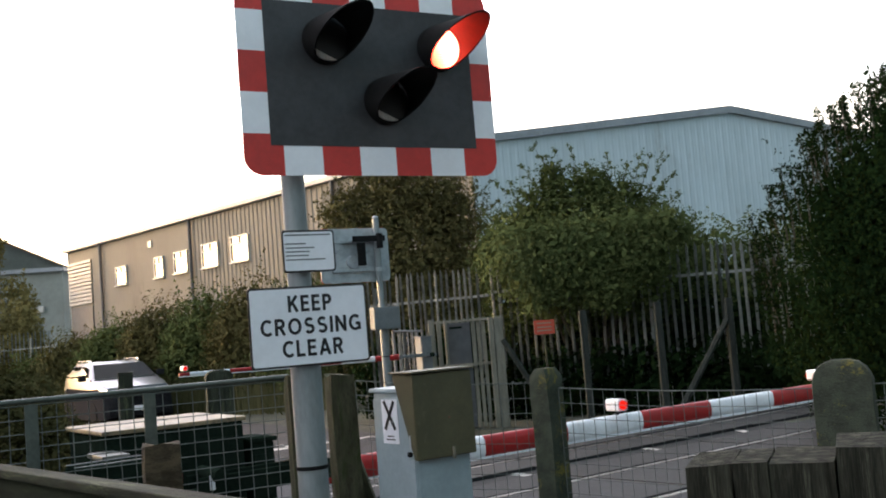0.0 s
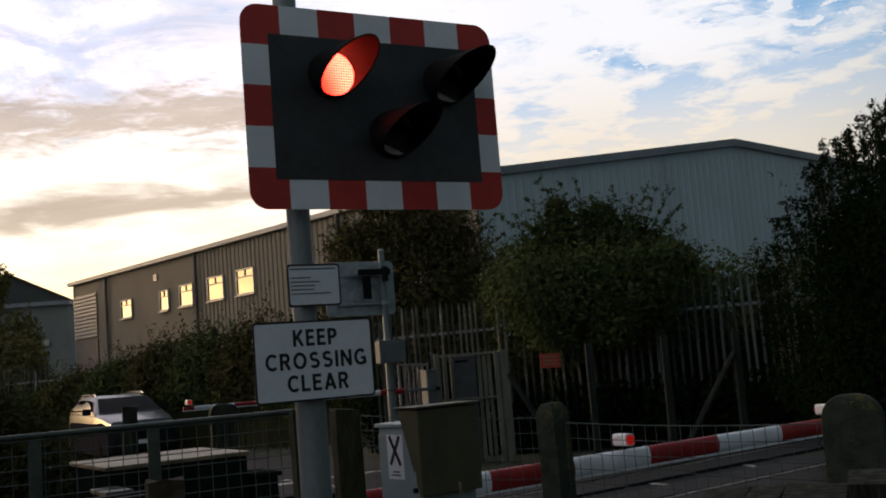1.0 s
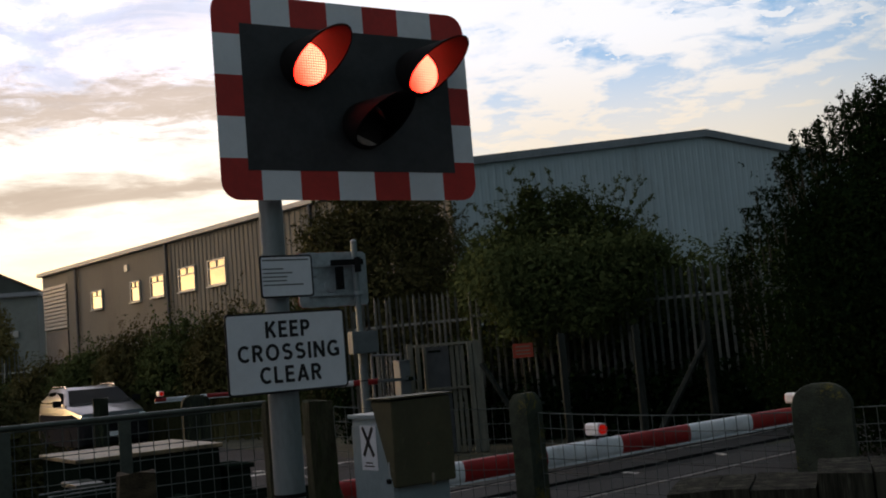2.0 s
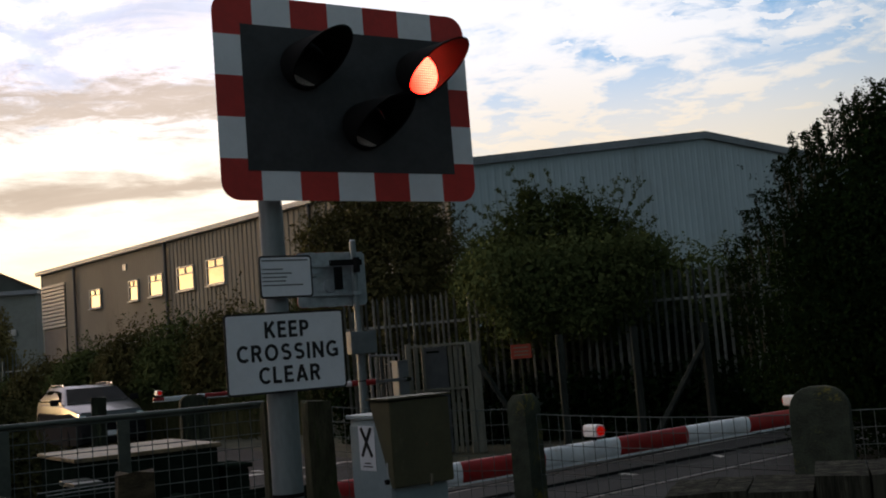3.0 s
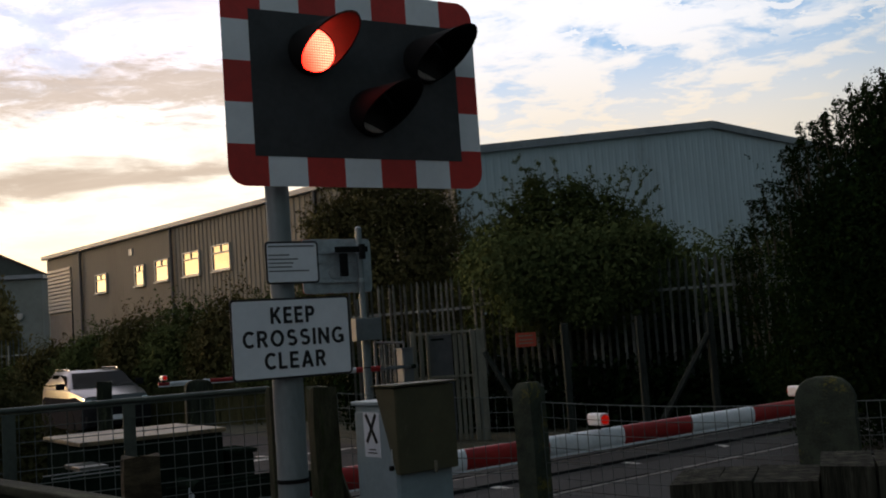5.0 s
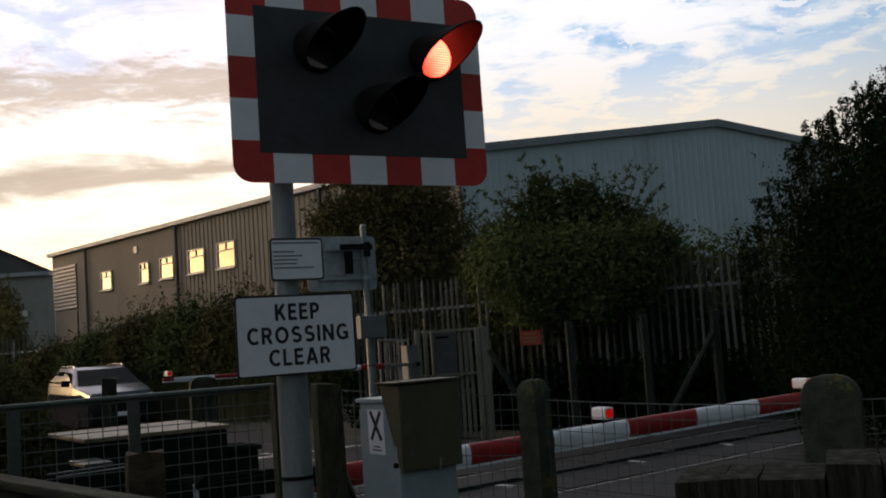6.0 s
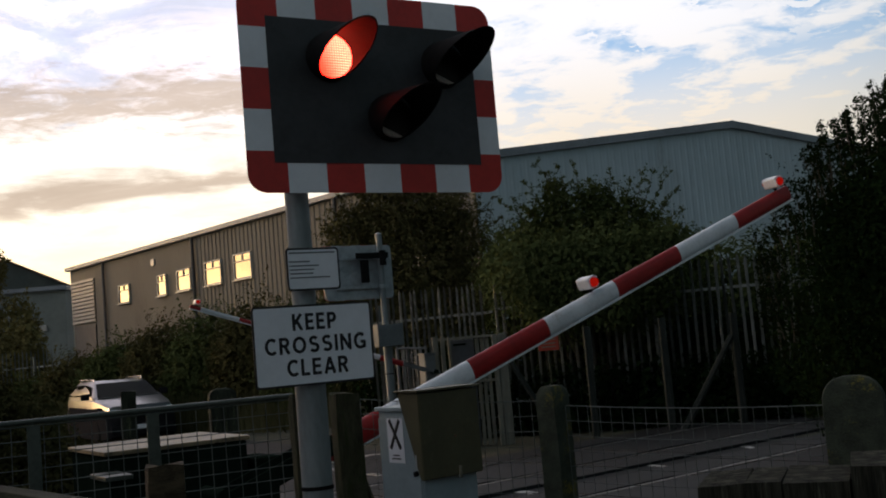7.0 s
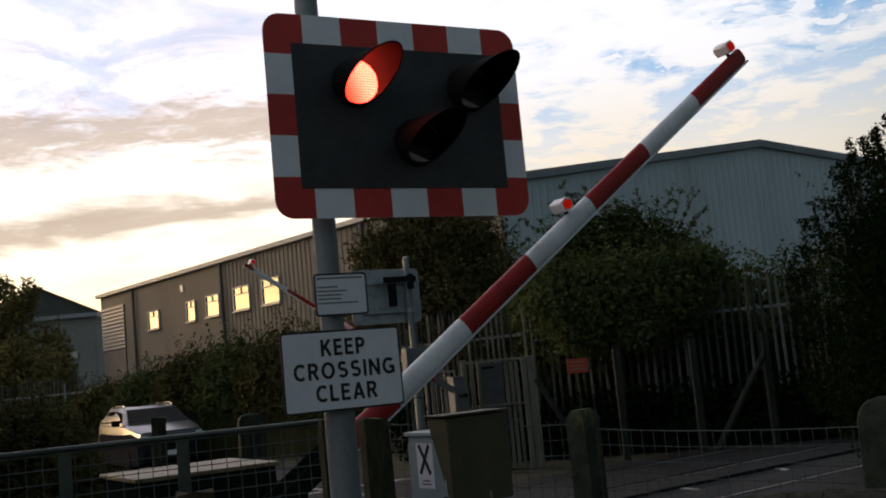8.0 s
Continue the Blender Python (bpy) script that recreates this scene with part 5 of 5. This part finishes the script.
    timber("timber_post", (-0.985, 3.74, 0, 20), 0.13, 0.11, 1.385, M["knotwood"], "short knotted timber post beside the mesh fence", seed=12, rough=0.009, group="fence posts")
    # heavy old sleepers on end at the camera's right
    along = 0.0
    for w, h, out, sd in ((0.115, 1.306, 0.0, 21), (0.085, 1.309, 0.008, 22), (0.155, 1.308, -0.002, 23), (0.125, 1.343, 0.03, 24), (0.20, 1.345, 0.028, 25), (0.18, 1.343, 0.03, 26), (0.2, 1.345, 0.029, 27)):
        mid_s = along + w / 2
        along += w + 0.003
        timber("railway_sleeper", (0.650 + 0.934 * mid_s - 0.358 * out, 2.865 - 0.358 * mid_s - 0.934 * out, 0, -21), w, 0.30, h, M["sleeper"], "weathered split railway sleeper set on end", "sleeper", 0.005, seed=sd, group="upright sleepers", corner=0.985)


build_near_fences()


# ---- barriers ----
def boom(length, start, r, name, m, label, flip=1, thin=0.22, lamps=(2.0,)):
    """A striped boom in its own space: pivot at the origin, boom along +x."""
    b = thing(name, m, label, "barrier", "barrier booms")
    cuts = [start]
    while cuts[-1] < length - 0.05:
        cuts.append(min(length, 0.4 + 0.6 * len(cuts)))
    for k in range(len(cuts) - 1):
        x0, x1 = cuts[k], cuts[k + 1]
        k0, k1 = 1.10 - thin * (x0 / length), 1.10 - thin * (x1 / length)
        bm = bmesh.new()
        seg = 20
        ra, rb = [], []
        for ring, x, kk in ((ra, x0, k0), (rb, x1, k1)):
            for q in range(seg):
                a = q * math.tau / seg
                ring.append(bm.verts.new((x, 0.55 * r * kk * math.cos(a), -0.085 * flip + r * kk * math.copysign(abs(math.sin(a)) ** 0.75, math.sin(a)))))
        for q in range(seg):
            bm.faces.new((ra[q], ra[(q + 1) % seg], rb[(q + 1) % seg], rb[q]))
        bm.faces.new(ra[::-1])
        bm.faces.new(rb)
        red = k % 2 == 0
        part("red_band" if red else "white_band", bm, M["armred" if red else "armwhite"], b, smooth=True)
    bm = bmesh.new()
    bm_box(bm, ((start + length) / 2, 0, -0.085 * flip - r * (0.98 if flip else 0.75)), (length - start, 0.042 if flip else 0.02, 0.014), None, 0.002)
    part("lower_edge", bm, M["armwhite"], b, "white edging strip")
    for y in (-0.085, 0.085):
        bm = bmesh.new()
        bm_box(bm, (start / 2 - 0.03, y, -0.05 * flip), (start + 0.14, 0.018, 0.10 if flip else 0.05), None, 0.006)
        part("side_arm", bm, M["machine" if flip else "dull"], b)
        if flip:
            bm = bmesh.new()
            bm_box(bm, (-0.42, y, 0.0), (0.5, 0.05, 0.26), None, 0.02)
            part("counterweight", bm, M["machine"], b)
            box_part("worn_edge", (-0.42, y, 0.132), (0.49, 0.014, 0.005), M["dull"], b, 0.002, "rubbed bare steel edge")
    tube_part("pivot_shaft", (0, -0.14, 0), (0, 0.14, 0), 0.035, M["machine"], b, seg=14)
    if flip:
        box_part("white_label", (-0.03, -0.0955, -0.03), (0.026, 0.004, 0.07), M["armwhite"], b, 0, "small white label")
        box_part("red_label", (-0.21, -0.1115, 0.02), (0.06, 0.004, 0.05), M["armred"], b, 0, "small red label")
    for xl in lamps:
        kk = 1.10 - thin * (xl / length)
        top = -0.085 * flip + r * kk
        lamp = new("boom_lamp")
        lamp.parent = b
        lamp.matrix_basis = pose(xl, 0, top)
        bm = bmesh.new()
        bm_tube(bm, (0, 0, -0.01), (0, 0, 0.025), 0.012, seg=8)
        part("stem", bm, M["black"], lamp)
        bm = bmesh.new()
        bm_prism(bm, rounded(-0.036, 0.036, 0.022, 0.096, 0.016), -0.06, 0.06)
        part("case", bm, M["armwhite"], lamp, "white lamp case")
        bm = bmesh.new()
        bm_tube(bm, (0, -0.058, 0.059), (0, -0.074, 0.059), 0.030, 0.027, 18)
        part("lens", bm, M["boomlamp"], lamp, "red lens")
        bm = bmesh.new()
        bm_tube(bm, (0, 0.058, 0.059), (0, 0.074, 0.059), 0.030, 0.027, 18)
        part("lens", bm, M["boomlamp"], lamp, "red lens")
    return b


near_boom = boom(4.62, 0.62, 0.062, "barrier_boom", pose(-1.163, 5.32, 1.089, 0, 0, 31.4), "red and white striped barrier boom with red lamps", lamps=(2.62, 4.5))
far_boom = boom(4.16, 0.56, 0.045, "barrier_boom", pose(-0.172, 17.5, 1.338, 0, 0, 211.4), "red and white striped boom of the opposite barrier", flip=0, thin=0.55, lamps=(4.08,))


def machine(m, label, body, lid, w, d, h):
    c = thing("barrier_machine", m, label, "barrier machine", "barrier machines")
    bm = bmesh.new()
    bm_box(bm, (0, 0, h / 2), (w, d, h), None, 0.015)
    part("housing", bm, body, c)
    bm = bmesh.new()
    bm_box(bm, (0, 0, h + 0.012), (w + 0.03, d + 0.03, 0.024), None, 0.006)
    part("lid", bm, lid, c, "flat lid, the pale one coloured as if sunlit")
    for x in (-w * 0.24, w * 0.24) if w > 0.5 else (0,):
        box_part("door", (x, -d / 2 - 0.006, h * 0.5), (w * (0.46 if w > 0.5 else 0.9), 0.012, h * 0.88), body, c, 0.004)
    return c


machine(pose(-1.691, 6.289, 0, 0, 0, 31.4), "large dark crossing equipment housing, its flat lid coloured pale as if skylit", M["machine"], M["machine_lid"], 0.78, 0.82, 1.285)
machine(pose(-1.128, 6.328, 0, 0, 0, 31.4), "dark barrier machine housing standing behind the mesh", M["machine"], M["machine"], 0.14, 0.30, 1.15)
machine(pose(-1.738, 5.564, 0, 0, 0, 31.4), "small dark cabinet with a bright metal lid", M["machine"], M["fencesteel"], 0.11, 0.29, 1.185)
machine(pose(-1.163, 5.32, 0, 0, 0, 31.4), "low dark pedestal under the barrier pivot", M["machine"], M["machine"], 0.24, 0.12, 1.0)
machine(pose(-0.25, 17.62, 0, 0, 0, 31.4), "grey barrier machine of the opposite barrier", M["dull"], M["dull"], 0.20, 0.2, 1.62)


# ---- beyond the railway ----
def pale_mesh():
    """A W-section pale with a split point, 2.75 m high."""
    bm = bmesh.new()
    prof = ((-0.027, 0.011), (-0.013, -0.007), (0.0, 0.007), (0.013, -0.007), (0.027, 0.011))
    lo = [bm.verts.new((x, y, 0)) for x, y in prof]
    hi = [bm.verts.new((x, y, 2.62)) for x, y in prof]
    tip = [bm.verts.new((x * 0.35, y, 2.72 - abs(x) * 1.2)) for x, y in prof]
    for a, b in ((lo, hi), (hi, tip)):
        for k in range(4):
            bm.faces.new((a[k], a[k + 1], b[k + 1], b[k]))
    bmesh.ops.solidify(bm, geom=bm.faces[:], thickness=0.003)
    return to_mesh("pale", bm, M["palisade"])


def build_palisade(a, b, label, spacing, lift, me):
    f = thing("palisade_fence", pose(0, 0, 0), label, "fence", "palisade fences")
    a, b = Vector(a), Vector(b)
    ln = (b - a).length
    u = (b - a) / ln
    az = math.degrees(math.atan2(u.y, u.x))
    pr = random.Random(4)
    for k in range(int(ln / spacing)):
        p = a + u * (k * spacing)
        ob = new("pale", me)
        ob.parent = f
        ob.matrix_basis = pose(p.x, p.y, lift + pr.uniform(-0.03, 0.03), 0, pr.uniform(-0.7, 0.7), az + pr.uniform(-8, 8))
    nrm = Vector((-u.y, u.x, 0))
    for z in (0.45, 2.15):
        bm = bmesh.new()
        bm_box(bm, (a + b) / 2 + nrm * 0.035 + Vector((0, 0, lift + z)), (ln, 0.04, 0.05), Matrix.Rotation(radians(az), 4, "Z"))
        part("rail", bm, M["palisade"], f)
    for s in np.arange(0.1, ln, 2.75):
        p = a + u * float(s) + nrm * 0.09
        bm = bmesh.new()
        bm_box(bm, (p.x, p.y, (lift + 2.5) / 2), (0.06, 0.1, lift + 2.5), Matrix.Rotation(radians(az), 4, "Z"))
        part("post", bm, M["palisade"], f)


PALE = pale_mesh()
build_palisade((-1.3, 21.2, 0), (1.0, 20.0, 0), "grey galvanised palisade fence behind the crossing equipment", 0.125, 0.15, PALE)
build_palisade((1.1, 19.95, 0), (9.5, 18.0, 0), "grey galvanised palisade fence half hidden by bushes", 0.142, 0.20, PALE)
build_palisade((-24, 41.5, 0), (-12.9, 36.3, 0), "dull grey palisade fence along the far verge", 0.19, 0.10, PALE)


def build_far_side():
    # pen of bare timber round a grey cabinet
    k = thing("timber_pen", pose(0.48, 18.3, 0, 0, 0, 4), "bare timber pen built round a grey cabinet", "pen")
    for x, y, w, h in ((-0.60, -0.2, 0.09, 1.90), (-0.47, -0.2, 0.07, 1.88), (-0.35, -0.14, 0.05, 1.86), (0.42, -0.12, 0.08, 1.86), (0.545, -0.1, 0.15, 1.87)):
        box_part("upright", (x, y, h / 2), (w, 0.09, h), M["penwood"], k, 0.008)
    for z in (1.85, 1.10):
        box_part("cross_rail", (0.0, 0.0, z), (1.22, 0.05, 0.045), M["penwood"], k, 0.006)
    for x in (0.13, 0.22, 0.31):
        box_part("slat", (x, 0.03, 0.92), (0.06, 0.02, 1.80), M["penwood"], k, 0.003)
    box_part("cabinet_panel", (-0.12, 0.25, 0.92), (0.42, 0.3, 1.80), M["panelgrey"], k, 0.012, "dark grey cabinet face")
    box_part("notice_bar", (-0.16, 0.095, 1.74), (0.22, 0.008, 0.035), M["machine"], k, 0)
    hr = thing("steel_gate", pose(0, 0, 0), "low dull steel gate beside the far signal", "gate")
    tube_part("top_rail", (-0.74, 17.9, 1.76), (-0.24, 17.93, 1.73), 0.020, M["dull"], hr, seg=10)
    tube_part("lower_rail", (-0.74, 17.9, 0.5), (-0.24, 17.93, 0.5), 0.020, M["dull"], hr, seg=10)
    for x in (-0.74, -0.66, -0.58, -0.5, -0.42, -0.34, -0.26):
        tube_part("bar", (x, 17.915, 0), (x, 17.915, 1.76), 0.028 if x == -0.74 else 0.013, M["dull"], hr, seg=8)
    for x, h, sd in ((2.45, 1.86, 31), (3.72, 1.90, 32), (4.92, 1.88, 33)):
        timber("fence_post", (x, 18.0, 0, 6), 0.115, 0.11, h, M["vergewood"], "tall weathered fence post on the far verge", seed=sd, group="verge posts")
    for x0, x1, z1, sd in ((4.18, 4.86, 1.52, 1), (1.62, 1.08, 1.48, 2)):
        s = thing("timber_strut", pose(0, 0, 0), "slanting timber strut against a fence post", "strut", "verge struts")
        bm = bmesh.new()
        bm_tube(bm, (x0 - (x1 - x0) * 0.45, 17.85, 0.0), (x1, 17.95, z1), 0.06, 0.05, 6)
        part("beam", bm, M["vergewood"], s)
    n = thing("warning_notice", pose(1.885, 18.9, 0), "small faded orange notice on a thin post", "sign")
    box_part("plate", (0, 0, 1.63), (0.36, 0.008, 0.25), M["orange"], n, 0.002)
    tube_part("post", (0, 0.03, 0), (0, 0.03, 1.74), 0.02, M["wood"], n, seg=8)
    for z in (1.70, 1.63, 1.57):
        box_part("print_line", (0, -0.006, z), (0.26, 0.003, 0.022), M["palewood"], n, 0)
    # stout posts beside the road
    timber("bollard", (-3.51, 12.0, 0, 20), 0.16, 0.15, 1.52, M["wood"], "dark timber bollard beside the crossing", "bollard", seed=41, group="bollards")
    timber("bollard", (-2.68, 13.0, 0, 20), 0.34, 0.2, 1.37, M["wood"], "broad dark timber bollard beside the crossing", "bollard", seed=43, top="round", group="bollards")


build_far_side()


# ---- car ----
def build_car(m):
    c = thing("estate_car", m, "silver estate car with roof rails waiting at the barrier", "car")
    # side outline in x (forward) and z; the cabin stands on the lower body
    def loft(name, sections, material, parent):
        """Cross sections: (x, half width low, half width high, z low, z high)."""
        bm = bmesh.new()
        rings = []
        for x, wl, wh, zl, zh in sections:
            r = []
            for y, z in ((-wl, zl), (-wl * 1.0, zl + (zh - zl) * 0.45), (-wh, zh - 0.05), (-wh + 0.07, zh), (wh - 0.07, zh), (wh, zh - 0.05), (wl, zl + (zh - zl) * 0.45), (wl, zl)):
                r.append(bm.verts.new((x, y, z)))
            rings.append(r)
        for a, b in zip(rings, rings[1:]):
            for k in range(8):
                bm.faces.new((a[k], b[k], b[(k + 1) % 8], a[(k + 1) % 8]))
        bm.faces.new(rings[0])
        bm.faces.new(rings[-1][::-1])
        return part(name, bm, material, parent, smooth=True)
    loft("body", [(2.25, 0.62, 0.58, 0.30, 0.84), (2.15, 0.80, 0.74, 0.24, 0.98), (1.6, 0.88, 0.82, 0.22, 1.09), (1.0, 0.90, 0.86, 0.22, 1.17), (0.0, 0.90, 0.87, 0.22, 1.19), (-1.4, 0.90, 0.87, 0.22, 1.21), (-2.1, 0.86, 0.82, 0.26, 1.21), (-2.25, 0.80, 0.76, 0.34, 1.12)], M["carpaint"], c)
    loft("cabin", [(1.05, 0.84, 0.80, 1.10, 1.19), (0.35, 0.83, 0.68, 1.10, 1.54), (-0.2, 0.83, 0.67, 1.10, 1.615), (-1.5, 0.83, 0.66, 1.10, 1.605), (-1.95, 0.81, 0.63, 1.10, 1.54), (-2.2, 0.79, 0.67, 1.10, 1.2)], M["carpaint"], c)
    # lower body shell in black, its colour standing for shade on the flank
    loft("lower_cladding", [(2.27, 0.64, 0.62, 0.28, 0.80), (2.15, 0.83, 0.80, 0.22, 0.86), (1.6, 0.905, 0.90, 0.20, 0.97), (-1.6, 0.915, 0.91, 0.20, 1.0), (-2.26, 0.84, 0.82, 0.3, 0.90)], M["plastic"], c)
    # glass set just proud of the cabin
    def pane(name, pts):
        bm = bmesh.new()
        bm.faces.new([bm.verts.new(p) for p in pts])
        bmesh.ops.solidify(bm, geom=bm.faces[:], thickness=0.008)
        part(name, bm, M["carglass"], c)
    pane("windscreen", [(1.04, -0.75, 1.20), (1.04, 0.75, 1.20), (0.38, 0.62, 1.545), (0.38, -0.62, 1.545)])
    for s in (-1, 1):
        pane("side_window", [(0.72, s * 0.84, 1.24), (-0.35, s * 0.845, 1.24), (-0.35, s * 0.71, 1.52), (0.30, s * 0.725, 1.49)][::s])
        pane("side_window", [(-0.45, s * 0.845, 1.24), (-1.25, s * 0.845, 1.24), (-1.25, s * 0.71, 1.52), (-0.45, s * 0.71, 1.53)][::s])
        pane("side_window", [(-1.35, s * 0.845, 1.24), (-1.95, s * 0.83, 1.26), (-1.85, s * 0.71, 1.46), (-1.35, s * 0.71, 1.51)][::s])
        bm = bmesh.new()
        pts = [(0.1, s * 0.60, 1.60), (0.0, s * 0.60, 1.65), (-1.4, s * 0.60, 1.65), (-1.6, s * 0.60, 1.59)]
        for p, q in zip(pts, pts[1:]):
            bm_tube(bm, p, q, 0.018, seg=8)
        part("roof_rail", bm, M["chrome"], c, "bright roof rail")
        bm = bmesh.new()
        bm_box(bm, (0.72, s * 0.98, 1.24), (0.12, 0.20, 0.15), None, 0.03)
        part("wing_mirror", bm, M["plastic"], c)
        bm = bmesh.new()
        bm_box(bm, (2.10, s * 0.60, 0.84), (0.22, 0.34, 0.15), None, 0.04)
        part("headlight", bm, M["chrome"], c)
        for x in (1.42, -1.38):
            w = new("wheel")
            w.parent = c
            w.matrix_basis = pose(x, s * 0.80, 0.32)
            bm = bmesh.new()
            bm_tube(bm, (0, -0.11, 0), (0, 0.11, 0), 0.32, seg=24)
            part("tyre", bm, M["tyre"], w, smooth=True)
            bm = bmesh.new()
            bm_tube(bm, (0, -0.115, 0), (0, 0.115, 0), 0.20, seg=16)
            # rim blackened to match the shade painted on the flank
            part("rim", bm, M["plastic"], w, smooth=True)
    box_part("grille", (2.245, 0, 0.66), (0.05, 0.8, 0.16), M["plastic"], c, 0.02)
    box_part("bumper", (2.22, 0, 0.42), (0.16, 1.5, 0.2), M["plastic"], c, 0.04)
    box_part("number_plate", (2.31, 0, 0.46), (0.02, 0.52, 0.11), M["white"], c, 0.003)


build_car(pose(-8.42, 27.9, 0.006, 0, 0, math.degrees(math.atan2(-R.y, -R.x)) - 1))

build_tracks()


TO_LEFT = [0.0, 0.8, 1.6, 2.4, 3.13, 3.8, 4.6, 5.43, 6.1, 6.9, 7.7]        # when the light passes from lamp to lamp
TO_RIGHT = [0.4, 1.2, 2.0, 2.77, 3.5, 4.2, 5.03, 5.8, 6.5, 7.3]
EARLY = (1.2, 2.0)                                                          # the next lamp lights before the last is out


def motions():
    """The booms rise, and the two red lamps flash by turns."""
    def raise_boom(ob, m, angles):
        walk(ob, [(t, m @ Matrix.Rotation(-radians(a), 4, "Y")) for t, a in angles])
    raise_boom(near_boom, pose(-1.163, 5.32, 1.089, 0, 0, 31.4), [(0, 0.7), (2.0, 0.7), (5.75, 0.7), (5.9, 0.75), (6.0, 1.25), (6.25, 5.6), (6.5, 11.16), (7.0, 20.17), (7.5, 28.37), (8.0, 35.6)])
    raise_boom(far_boom, pose(-0.172, 17.5, 1.338, 0, 0, 211.4), [(0, 0.6), (2.0, 0.6), (5.75, 0.6), (5.9, 0.65), (6.0, 0.9), (6.25, 4.4), (6.5, 9.4), (7.0, 17.8), (7.5, 25.9), (8.0, 32.7)])
    for key, drum in near_drums.items():
        base = drum.matrix_basis.copy()
        lit = key == "right"
        rows = [(0.0, 0 if lit else 180)]
        a = rows[0][1]
        for t in sorted(TO_LEFT + TO_RIGHT):
            at = t - 0.1 if t in EARLY and key == "right" else t
            if at:
                rows.append((at, a))
            rows += [(at + 0.0334 * q, a + 60 * q) for q in (1, 2, 3)]
            a += 180
        rows.append((8.0, a))
        walk(drum, [(t, base @ Matrix.Rotation(radians(v), 4, "Z")) for t, v in rows])
    for key, drum in far_drums.items():
        walk(drum, [(0.0, drum.matrix_basis.copy()), (8.0, drum.matrix_basis.copy())])


motions()
